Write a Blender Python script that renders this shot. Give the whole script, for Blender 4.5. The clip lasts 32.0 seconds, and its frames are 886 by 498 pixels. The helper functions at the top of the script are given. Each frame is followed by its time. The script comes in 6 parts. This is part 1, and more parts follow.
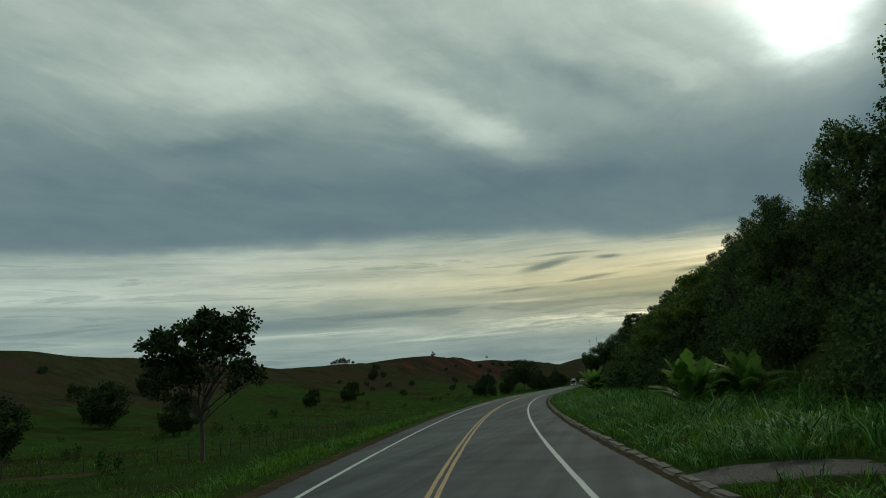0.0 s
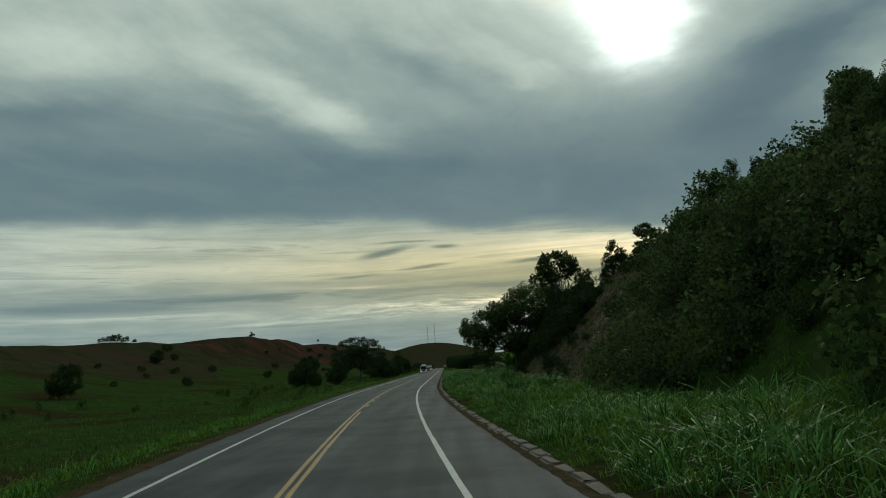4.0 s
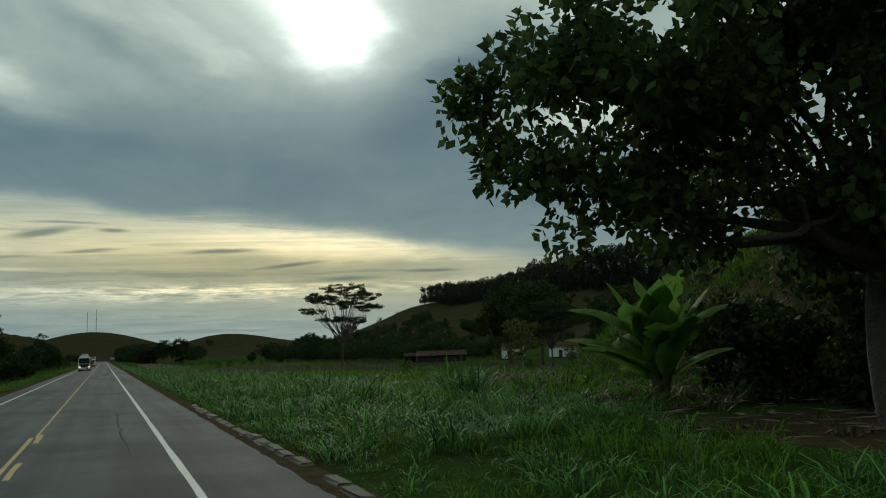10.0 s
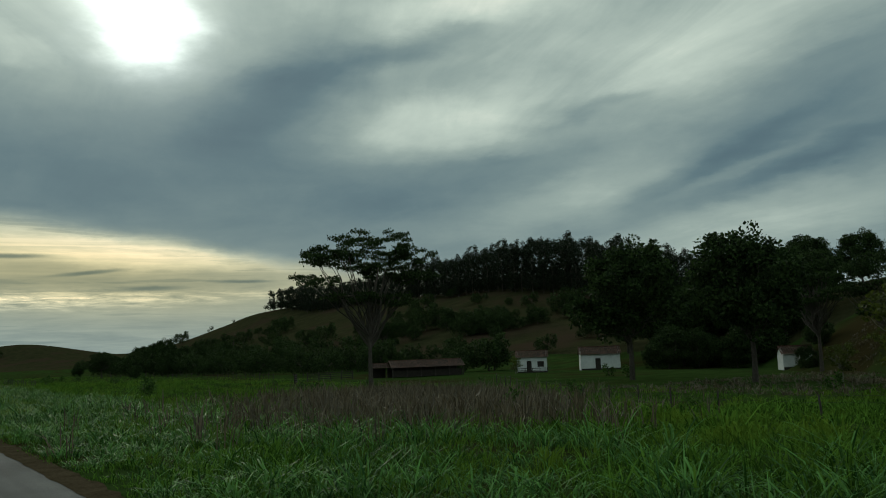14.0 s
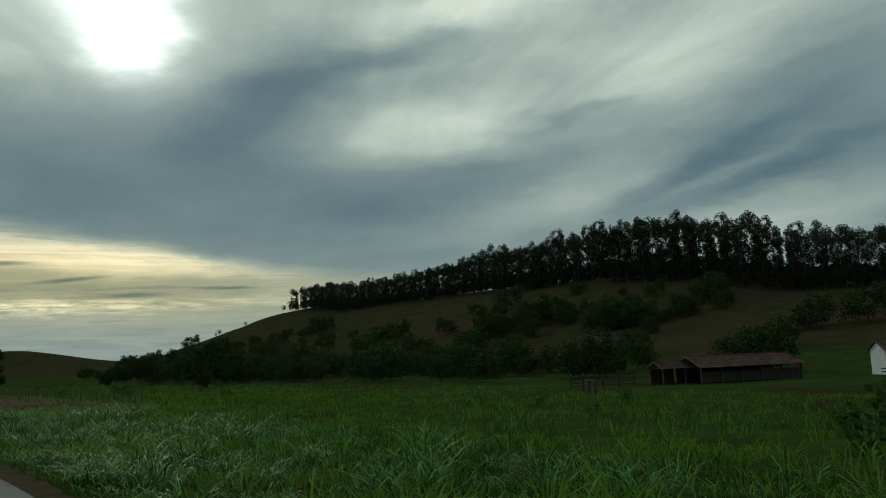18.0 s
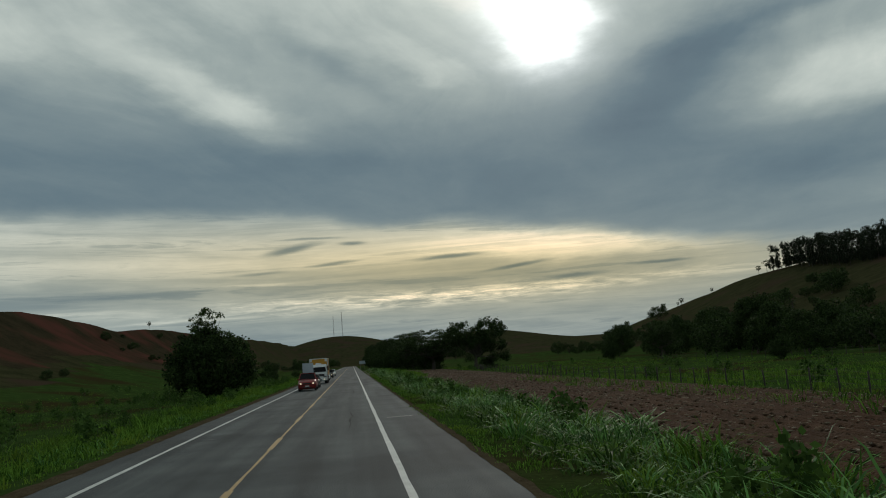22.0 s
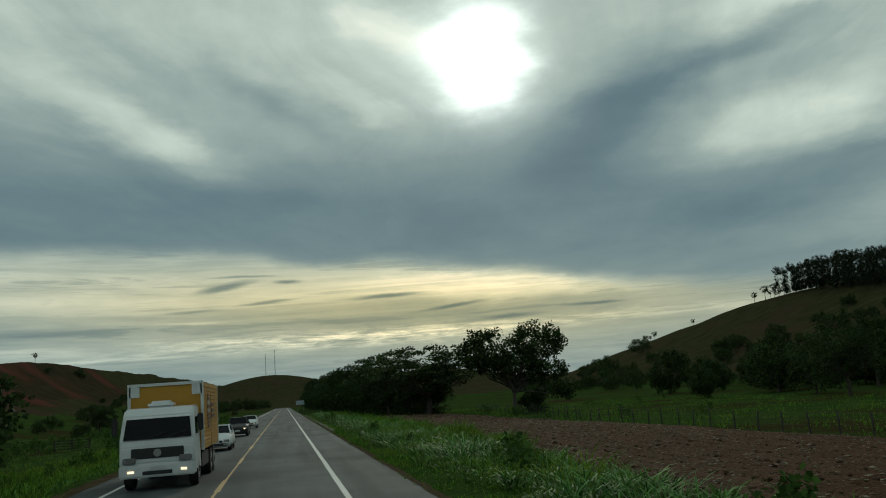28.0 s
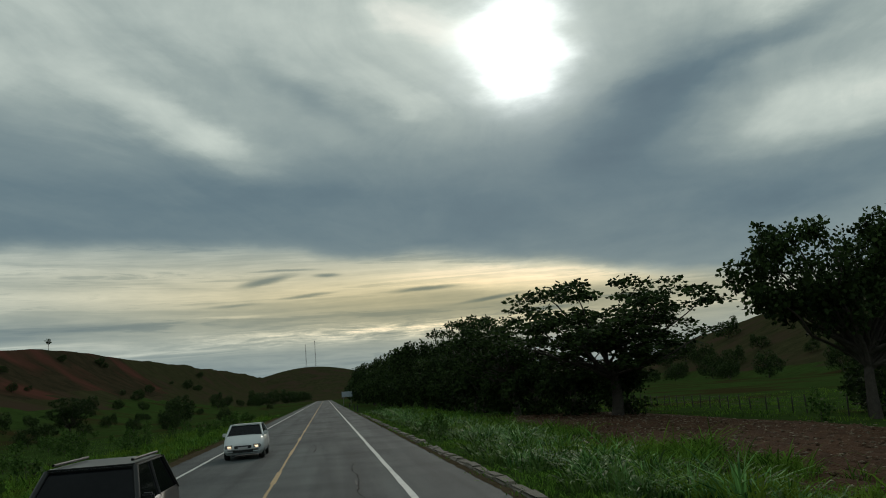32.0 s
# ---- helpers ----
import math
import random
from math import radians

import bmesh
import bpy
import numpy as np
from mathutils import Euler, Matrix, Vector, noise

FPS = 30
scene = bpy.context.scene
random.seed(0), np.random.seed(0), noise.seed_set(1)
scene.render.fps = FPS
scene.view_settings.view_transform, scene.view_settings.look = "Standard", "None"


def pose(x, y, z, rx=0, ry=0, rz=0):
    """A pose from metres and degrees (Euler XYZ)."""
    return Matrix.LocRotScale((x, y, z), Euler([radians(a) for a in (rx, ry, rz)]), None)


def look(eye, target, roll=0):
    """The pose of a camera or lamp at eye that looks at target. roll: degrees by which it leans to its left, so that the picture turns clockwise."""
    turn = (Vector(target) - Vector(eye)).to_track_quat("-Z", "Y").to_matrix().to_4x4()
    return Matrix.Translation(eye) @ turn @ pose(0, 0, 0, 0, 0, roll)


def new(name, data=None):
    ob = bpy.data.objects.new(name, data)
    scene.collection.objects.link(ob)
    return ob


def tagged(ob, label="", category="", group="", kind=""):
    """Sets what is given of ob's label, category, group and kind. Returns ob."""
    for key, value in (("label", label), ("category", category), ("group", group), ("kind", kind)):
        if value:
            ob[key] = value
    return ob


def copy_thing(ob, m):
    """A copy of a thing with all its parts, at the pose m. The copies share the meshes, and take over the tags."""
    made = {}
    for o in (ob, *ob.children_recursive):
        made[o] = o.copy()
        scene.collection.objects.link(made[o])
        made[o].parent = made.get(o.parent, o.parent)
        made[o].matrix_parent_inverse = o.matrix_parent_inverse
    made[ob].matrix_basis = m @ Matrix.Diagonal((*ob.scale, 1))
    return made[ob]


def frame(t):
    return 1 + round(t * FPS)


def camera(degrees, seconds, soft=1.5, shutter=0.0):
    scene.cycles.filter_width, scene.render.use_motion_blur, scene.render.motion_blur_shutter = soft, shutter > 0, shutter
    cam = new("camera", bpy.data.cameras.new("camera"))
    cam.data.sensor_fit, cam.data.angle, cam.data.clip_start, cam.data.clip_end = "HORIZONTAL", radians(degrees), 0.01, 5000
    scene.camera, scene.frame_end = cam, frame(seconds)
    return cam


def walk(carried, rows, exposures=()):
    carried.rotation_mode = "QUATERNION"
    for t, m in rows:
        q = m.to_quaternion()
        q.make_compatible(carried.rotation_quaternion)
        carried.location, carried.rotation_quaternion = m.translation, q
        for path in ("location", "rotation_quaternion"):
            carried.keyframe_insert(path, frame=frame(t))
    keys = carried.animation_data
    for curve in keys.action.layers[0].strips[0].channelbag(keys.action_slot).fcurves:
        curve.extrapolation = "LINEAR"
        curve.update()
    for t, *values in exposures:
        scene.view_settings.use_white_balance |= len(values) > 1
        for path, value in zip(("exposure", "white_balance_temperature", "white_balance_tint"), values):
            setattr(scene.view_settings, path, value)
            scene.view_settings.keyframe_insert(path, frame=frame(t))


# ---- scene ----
cam = camera(56.6, 32.0, soft=1.0)
PATH = [
    (0.0, 18.08, -0.00, 2.36, 99.75, 3.97, 11.56),
    (0.5, 16.25, 12.06, 2.36, 99.13, 4.96, 8.54),
    (1.0, 14.51, 24.17, 2.36, 99.36, 3.91, 6.77),
    (1.5, 12.93, 36.47, 2.35, 99.37, 3.99, 5.51),
    (2.0, 11.48, 48.97, 2.34, 99.14, 3.65, 4.98),
    (2.5, 10.13, 61.66, 2.34, 98.98, 2.77, 3.58),
    (3.0, 8.87, 74.48, 2.33, 98.67, 3.04, 1.95),
    (3.5, 7.66, 87.40, 2.33, 98.09, 3.31, 0.98),
    (5.5, 4.05, 139.75, 2.35, 98.16, 4.47, -3.92),
    (6.0, 3.51, 150.89, 2.36, 98.10, 3.87, -6.06),
    (6.5, 3.01, 161.67, 2.36, 98.15, 2.69, -7.95),
    (7.0, 2.62, 172.12, 2.37, 98.03, 2.86, -8.35),
    (7.5, 2.36, 182.31, 2.37, 97.97, 3.88, -8.32),
    (8.0, 2.15, 192.40, 2.37, 97.97, 3.96, -8.45),
    (8.5, 1.97, 202.49, 2.37, 98.13, 2.80, -8.73),
    (9.0, 1.89, 212.49, 2.37, 97.59, 2.94, -11.06),
    (9.5, 1.90, 222.54, 2.36, 97.25, 2.65, -16.78),
    (10.0, 1.94, 232.85, 2.36, 96.77, 2.12, -22.25),
    (10.5, 2.03, 243.28, 2.35, 96.36, 2.40, -25.79),
    (11.0, 2.12, 253.76, 2.35, 94.66, 1.31, -29.83),
    (11.5, 2.17, 264.20, 2.35, 94.69, 0.76, -32.01),
    (12.0, 2.18, 274.56, 2.35, 94.88, 1.72, -33.45),
    (12.5, 2.16, 284.79, 2.35, 95.10, 2.05, -34.06),
    (13.0, 2.12, 294.86, 2.35, 95.17, 2.16, -34.30),
    (13.5, 2.06, 304.78, 2.35, 95.40, 2.09, -34.85),
    (14.0, 2.00, 314.57, 2.35, 97.23, 2.09, -35.17),
    (14.5, 1.94, 324.27, 2.35, 98.01, 1.93, -33.41),
    (16.5, 1.77, 360.76, 2.35, 97.48, 2.74, -34.90),
    (17.0, 1.91, 368.11, 2.35, 97.34, 4.22, -34.92),
    (17.5, 2.05, 375.29, 2.35, 97.35, 3.13, -35.16),
    (18.0, 2.19, 382.37, 2.35, 97.57, 2.44, -36.22),
    (18.5, 2.32, 389.46, 2.35, 97.75, 3.49, -36.13),
    (19.0, 2.42, 396.54, 2.35, 98.07, 4.99, -31.88),
    (19.5, 2.50, 403.58, 2.35, 98.42, 5.87, -28.48),
    (20.0, 2.57, 410.53, 2.35, 98.87, 6.99, -21.60),
    (20.5, 2.61, 417.51, 2.35, 97.86, 6.80, -13.13),
    (21.0, 2.62, 424.51, 2.35, 97.50, 5.46, -9.74),
    (21.5, 2.62, 431.57, 2.35, 97.36, 4.36, -7.29),
    (22.0, 2.59, 438.65, 2.35, 97.48, 4.23, -6.26),
    (22.5, 2.55, 445.86, 2.35, 97.60, 4.96, -5.67),
    (23.0, 2.49, 453.27, 2.35, 97.93, 4.77, -5.78),
    (23.5, 2.45, 460.82, 2.36, 98.07, 4.50, -5.96),
    (24.0, 2.41, 468.35, 2.36, 98.10, 3.99, -6.86),
    (24.5, 2.37, 475.81, 2.36, 98.84, 3.35, -7.46),
    (25.0, 2.31, 483.14, 2.36, 99.14, 4.15, -8.20),
    (25.5, 2.24, 490.29, 2.36, 99.49, 4.51, -8.76),
    (26.0, 2.19, 497.31, 2.36, 99.79, 4.72, -9.95),
    (26.5, 2.14, 504.19, 2.35, 99.85, 4.37, -10.88),
    (28.5, 2.00, 528.98, 2.35, 100.01, 4.12, -10.67),
    (29.0, 1.94, 536.03, 2.35, 100.18, 4.18, -10.46),
    (29.5, 1.89, 543.29, 2.35, 100.23, 4.43, -9.77),
    (30.0, 1.83, 550.79, 2.35, 99.99, 4.38, -9.17),
    (30.5, 1.78, 558.56, 2.35, 100.05, 4.15, -9.08),
    (31.0, 1.74, 566.57, 2.35, 100.15, 3.85, -8.60),
    (31.5, 1.69, 574.79, 2.35, 100.13, 4.23, -8.06),
    (32.0, 1.64, 583.14, 2.35, 99.60, 4.27, -8.02),
]
walk(cam, [(t, pose(x, y, z, rx, ry, rz)) for t, x, y, z, rx, ry, rz in PATH],
     exposures=[(0, 0.0, 6500, 5), (9.5, 0.05, 6500, 5), (10.8, 0.24, 6500, 5), (12.5, 0.0, 6500, 5), (19.5, 0.0, 6500, 4), (21.2, 0.0, 6500, 12), (23, 0.0, 6500, 17), (24.5, 0.0, 6500, 10), (26, 0.08, 6500, 5), (31, 0.05, 6500, 5), (32, 0.03, 6500, 13)])

# ---------------------------------------------------------------- sky and sun
SUN_AZ, SUN_EL = 15.1, 22.8      # degrees east of the road's far end, and up


def sky():
    w = bpy.data.worlds.new("evening_sky")
    scene.world = w
    w.use_nodes = True
    nt = w.node_tree
    nt.nodes.clear()
    N, L = nt.nodes.new, nt.links.new

    def m(op, a, b=None, clamp=False):
        n = N("ShaderNodeMath")
        n.operation, n.use_clamp = op, clamp
        for i, v in enumerate((a, b)):
            if v is None:
                continue
            if isinstance(v, (int, float)):
                n.inputs[i].default_value = v
            else:
                L(v, n.inputs[i])
        return n.outputs[0]

    def noise(vec, scale, detail=3.0, rough=0.55, dist=0.0):
        n = N("ShaderNodeTexNoise")
        n.inputs["Scale"].default_value = scale
        n.inputs["Detail"].default_value = detail
        n.inputs["Roughness"].default_value = rough
        n.inputs["Distortion"].default_value = dist
        L(vec, n.inputs["Vector"])
        return n.outputs[0]

    def xyz(x, y, z=0.0):
        n = N("ShaderNodeCombineXYZ")
        for i, v in enumerate((x, y, z)):
            if isinstance(v, (int, float)):
                n.inputs[i].default_value = v
            else:
                L(v, n.inputs[i])
        return n.outputs[0]

    def ramp(fac, stops, smooth=True):
        n = N("ShaderNodeValToRGB")
        n.color_ramp.interpolation = "EASE" if smooth else "LINEAR"
        els = n.color_ramp.elements
        while len(els) < len(stops):
            els.new(0.5)
        for e, (p, c) in zip(els, stops):
            e.position = p
            e.color = (c, c, c, 1) if isinstance(c, (int, float)) else (*c, 1)
        L(fac, n.inputs[0])
        return n.outputs[0]

    tc = N("ShaderNodeTexCoord")
    sep = N("ShaderNodeSeparateXYZ")
    L(tc.outputs["Generated"], sep.inputs[0])
    X, Y, Z = sep.outputs
    az0 = m("MULTIPLY", m("ARCTAN2", X, Y), 57.2958)
    el0 = m("MULTIPLY", m("ARCSINE", Z), 57.2958)
    # slow warp that makes edges wander
    flat = xyz(m("MULTIPLY", az0, 0.06), m("MULTIPLY", el0, 0.16))
    w1 = m("SUBTRACT", noise(flat, 2.0, 6, 0.56), 0.5)
    w2 = m("SUBTRACT", noise(xyz(m("MULTIPLY", az0, 0.07), m("MULTIPLY", el0, 0.2), 7.3), 2.2, 6, 0.58), 0.5)
    w3 = m("SUBTRACT", noise(xyz(m("MULTIPLY", az0, 0.22), m("MULTIPLY", el0, 0.45), 2.1), 1.0, 5, 0.6), 0.5)
    az = m("ADD", az0, m("MULTIPLY", w1, 5.0))
    el = m("ADD", el0, m("MULTIPLY", w2, 2.2))
    mild = m("ADD", el0, m("ADD", m("MULTIPLY", w2, 0.35), m("MULTIPLY", w3, 0.16)))

    # the dark cloud deck ends along a line that sinks towards the east; below it lies a lighter gap
    deck = m("MULTIPLY", ramp(m("DIVIDE", m("ADD", az0, 60.0), 150.0), DECK_EDGE), 14.0)
    over = m("SUBTRACT", m("ADD", el0, m("ADD", m("MULTIPLY", w3, 1.3), m("MULTIPLY", w2, 0.8))), deck)
    above = ramp(m("ADD", m("MULTIPLY", over, 0.5), 0.5), [(0.12, 0.0), (0.85, 1.0)])
    s_low = ramp(m("DIVIDE", mild, 14.0), GAP_LAYERS, False)
    s_high = ramp(m("DIVIDE", el, 40.0), DECK_LAYERS, False)
    base = N("ShaderNodeMix")
    L(above, base.inputs[0]), L(s_low, base.inputs[2]), L(s_high, base.inputs[3])
    total = [base.outputs[0]]

    def blob(a, e, sa, se, turn, amp, sharp=False, power=1.0):
        c, sn = math.cos(radians(turn)), math.sin(radians(turn))
        da = m("SUBTRACT", az0 if sharp else az, a)
        de = m("SUBTRACT", mild if sharp else el, e)
        u = m("DIVIDE", m("ADD", m("MULTIPLY", da, c), m("MULTIPLY", de, sn)), sa)
        v = m("DIVIDE", m("SUBTRACT", m("MULTIPLY", de, c), m("MULTIPLY", da, sn)), se)
        r2 = m("ADD", m("MULTIPLY", u, u), m("MULTIPLY", v, v))
        if power != 1.0:
            r2 = m("POWER", r2, power)
        total.append(m("MULTIPLY", m("POWER", 2.718, m("MULTIPLY", r2, -1.0)), amp))

    for row in CLOUDS:
        blob(*row)
    for row in SHEETS:
        blob(*row, False, 1.5)
    for row in STREAKS:
        blob(*row, True, 1.3)

    # fibrous cirrus high up, thin bars low down
    lift = m("ADD", m("MAXIMUM", Z, 0.0), 0.06)
    gx, gy = m("DIVIDE", X, lift), m("DIVIDE", Y, lift)
    ca, sa = math.cos(radians(18)), math.sin(radians(18))
    across = m("SUBTRACT", m("MULTIPLY", gx, ca), m("MULTIPLY", gy, sa))
    along = m("ADD", m("MULTIPLY", gx, sa), m("MULTIPLY", gy, ca))
    wob = m("SUBTRACT", noise(xyz(m("MULTIPLY", across, 0.5), m("MULTIPLY", along, 0.35), 3.0), 1.0, 3), 0.5)
    fib = noise(xyz(m("ADD", m("MULTIPLY", across, 1.3), m("MULTIPLY", wob, 1.8)), m("MULTIPLY", along, 0.42), 2.0), 1.0, 6, 0.6, 0.5)
    fil = noise(xyz(m("ADD", m("MULTIPLY", across, 4.2), m("MULTIPLY", wob, 5.0)), m("MULTIPLY", along, 1.1), 11.0), 1.0, 6, 0.64, 0.5)
    puff = noise(xyz(m("MULTIPLY", across, 1.6), m("MULTIPLY", along, 1.2), 5.0), 1.0, 6, 0.56, 0.6)
    bars = noise(xyz(m("MULTIPLY", az0, 0.07), m("MULTIPLY", el0, 1.2), 4.0), 1.0, 6, 0.62, 0.5)
    low = m("SUBTRACT", 1.0, above)
    high = m("MULTIPLY", above, ramp(m("DIVIDE", el, 40.0), [(0.25, 0.35), (0.5, 1.0)]))
    total.append(m("MULTIPLY", m("MULTIPLY", m("SUBTRACT", fib, 0.5), 0.44), high))
    total.append(m("MULTIPLY", m("MULTIPLY", m("SUBTRACT", fil, 0.5), 0.2), high))
    total.append(m("MULTIPLY", m("SUBTRACT", puff, 0.5), 0.2))
    total.append(m("MULTIPLY", w3, 0.12))
    thin = ramp(bars, [(0.54, 0.0), (0.64, 1.0)])
    total.append(m("MULTIPLY", m("MULTIPLY", thin, -0.16), low))
    total.append(m("MULTIPLY", m("MULTIPLY", m("SUBTRACT", bars, 0.5), 0.55), low))
    # rippled bright cloud rims low over the valley's end
    rip = noise(xyz(m("MULTIPLY", az0, 0.42), m("MULTIPLY", el0, 3.4), 9.0), 1.0, 5, 0.68, 0.5)
    ripple = m("MULTIPLY", m("SUBTRACT", rip, 0.46), 1.7)
    da, de = m("DIVIDE", m("SUBTRACT", az0, 7.0), 14.0), m("DIVIDE", m("SUBTRACT", el0, m("ADD", 4.2, m("MULTIPLY", az0, 0.004))), 0.62)
    total.append(m("MULTIPLY", m("POWER", 2.718, m("MULTIPLY", m("ADD", m("MULTIPLY", da, da), m("MULTIPLY", de, de)), -1.0)), m("ADD", ripple, 0.12)))

    acc = total[0]
    for t in total[1:]:
        acc = m("ADD", acc, t)
    col = ramp(m("MULTIPLY", acc, 1.0, True), SKY_RAMP, False)

    # warm light through the gap near the horizon
    wa = m("DIVIDE", m("SUBTRACT", az0, 9.0), 27.0)
    we = m("DIVIDE", m("SUBTRACT", m("ADD", el0, m("MULTIPLY", az0, 0.05)), 6.5), 3.0)
    warm = m("POWER", 2.718, m("MULTIPLY", m("ADD", m("MULTIPLY", wa, wa), m("MULTIPLY", we, we)), -1.0))
    tint = N("ShaderNodeMix")
    tint.data_type, tint.blend_type = "RGBA", "MULTIPLY"
    L(m("MULTIPLY", warm, m("SUBTRACT", 1.0, m("MULTIPLY", above, 0.92))), tint.inputs[0])
    L(col, tint.inputs[6])
    tint.inputs[7].default_value = WARM

    # the sun behind thin cloud
    sx, sy, sz = (math.sin(radians(SUN_AZ)) * math.cos(radians(SUN_EL)), math.cos(radians(SUN_AZ)) * math.cos(radians(SUN_EL)), math.sin(radians(SUN_EL)))
    dot = m("ADD", m("ADD", m("MULTIPLY", X, sx), m("MULTIPLY", Y, sy)), m("MULTIPLY", Z, sz))
    ang = m("MULTIPLY", m("ARCCOSINE", m("MINIMUM", dot, 1.0)), 57.2958)
    ang = m("ADD", ang, m("ADD", m("MULTIPLY", w2, 2.6), m("MULTIPLY", w3, 2.2)))
    core = m("MULTIPLY", m("POWER", 2.718, m("MULTIPLY", m("POWER", m("DIVIDE", ang, 2.7), 2.0), -1.0)), SUN_CORE)
    halo = m("MULTIPLY", m("POWER", 2.718, m("MULTIPLY", m("POWER", m("DIVIDE", ang, 5.0), 2.0), -1.0)), SUN_HALO)
    glow = m("ADD", core, halo)

    air = N("ShaderNodeTexSky")
    air.sky_type, air.sun_disc = "NISHITA", False
    air.sun_elevation, air.sun_rotation = radians(SUN_EL), radians(SUN_AZ)
    clear = N("ShaderNodeBackground")
    L(air.outputs[0], clear.inputs[0])
    clear.inputs[1].default_value = 0.05
    cloud = N("ShaderNodeBackground")
    L(tint.outputs[2], cloud.inputs[0])
    cloud.inputs[1].default_value = SKY_LEVEL
    shine = N("ShaderNodeBackground")
    shine.inputs[0].default_value = (0.95, 1.0, 0.95, 1)
    L(glow, shine.inputs[1])
    mix = N("ShaderNodeMixShader")
    mix.inputs[0].default_value = 0.985
    L(clear.outputs[0], mix.inputs[1])
    L(cloud.outputs[0], mix.inputs[2])
    add = N("ShaderNodeAddShader")
    L(mix.outputs[0], add.inputs[0])
    L(shine.outputs[0], add.inputs[1])
    out = N("ShaderNodeOutputWorld")
    L(add.outputs[0], out.inputs[0])
    w.cycles.sampling_method = "MANUAL"
    w.cycles.sample_map_resolution = 512


# lower edge of the cloud deck by azimuth (0 = 60 degrees west, 1 = 90 east; 1 = 14 degrees up)
DECK_EDGE = [(0.0, 0.72), (0.2, 0.74), (0.3, 0.77), (0.36, 0.75), (0.44, 0.68), (0.497, 0.61), (0.57, 0.47), (0.62, 0.40), (0.72, 0.30), (1.0, 0.3)]
# brightness by height below the edge (1 = 14 degrees up) and above it (1 = 40 degrees up)
GAP_LAYERS = [(0.0, 0.46), (0.2, 0.5), (0.27, 0.58), (0.31, 0.62), (0.35, 0.52), (0.4, 0.53), (0.45, 0.62), (0.52, 0.74), (0.6, 0.70), (0.68, 0.64), (0.78, 0.58)]
DECK_LAYERS = [(0.1, 0.44), (0.19, 0.35), (0.24, 0.27), (0.3, 0.25), (0.36, 0.30), (0.42, 0.44), (0.5, 0.6), (0.6, 0.68), (0.8, 0.66), (1.0, 0.58)]
SKY_RAMP = [(0.0, (0.088, 0.142, 0.176)), (0.2, (0.122, 0.188, 0.216)), (0.4, (0.19, 0.26, 0.27)), (0.6, (0.31, 0.385, 0.365)), (0.8, (0.53, 0.61, 0.55)), (1.0, (0.90, 0.92, 0.81))]
WARM = (1.42, 1.07, 0.68, 1)
SKY_LEVEL, SUN_CORE, SUN_HALO = 1.0, 2.1, 0.12
# azimuth, height, half width, half height, turn, strength
CLOUDS = [
    (-25, 14.6, 13, 2.2, 2, -0.07), (-1, 14.0, 8, 1.2, -2, -0.1), (-27, 17.2, 6, 0.8, 4, -0.16), (14, 11.6, 12, 1.8, -4, -0.03), (0.2, 20.4, 5, 0.9, -27, -0.17), (-8.5, 22.6, 5, 0.9, -28, -0.08),
    (24, 17.8, 6, 2.2, 30, -0.30), (31, 20.4, 8, 0.95, 13, -0.26), (21, 14.2, 5, 2.2, 0, -0.06), (46.5, 16.1, 4.2, 0.45, 13, -0.13), (56.5, 12.8, 6, 0.8, 24, -0.2), (59.5, 11.4, 6, 0.55, 16, -0.22), (64, 18.0, 7, 1.6, 14, -0.14), (31, 10.6, 3.5, 1.2, 0, -0.1), (40, 13.2, 3, 0.5, 5, -0.1),
]
SHEETS = [
    (35.2, 15.5, 7.3, 2.5, 5, 0.36), (48, 16.6, 11, 4.6, 10, 0.2), (-9.8, 18.6, 6.4, 1.5, -25, 0.25), (-5.2, 17.0, 3.4, 1.2, -12, 0.1), (6.8, 20.0, 4, 1.1, -30, 0.12), (-24, 21.2, 10, 1.6, 3, 0.12), (9, 25.0, 4.5, 1.8, -20, 0.2), (40, 24.0, 8, 1.8, 8, 0.22), (43, 9.6, 9, 2.0, 5, 0.2),
    (56, 11.4, 5, 0.35, 17, 0.12), (58, 8.0, 12, 2.2, 10, 0.32), (14, 7.2, 10, 0.9, -5, 0.2), (-24, 9.6, 9, 0.8, 0, 0.08), (47, 11.4, 6, 1.6, 14, 0.2),
]
STREAKS = [
    (-3.9, 8.0, 1.5, 0.2, 8, -0.44), (0.5, 8.25, 0.8, 0.13, 0, -0.4), (7.3, 6.95, 2.1, 0.14, 1, -0.46), (11.9, 5.95, 2.0, 0.12, 6, -0.4), (-0.9, 6.95, 1.6, 0.1, 3, -0.34), (-2.4, 8.7, 2.0, 0.08, 0, -0.26), (-5.8, 6.5, 1.5, 0.09, 2, -0.22),
    (-14.6, 5.4, 5.5, 0.3, 0, -0.16), (-23, 5.2, 5, 0.35, 0, -0.14), (21.6, 5.3, 1.9, 0.1, 0, -0.36), (15.9, 4.95, 2.0, 0.15, 0, -0.3), (4.0, 4.0, 2.2, 0.14, 0, -0.2), (-18, 8.2, 6, 0.5, 0, -0.1), (10, 5.3, 9, 0.35, 0, -0.1), (-5.4, 5.75, 2.6, 0.1, 0, 0.14), (-10, 3.6, 6, 0.12, 1, 0.14), (-22, 4.3, 6, 0.14, 1, 0.1),
]
sky()

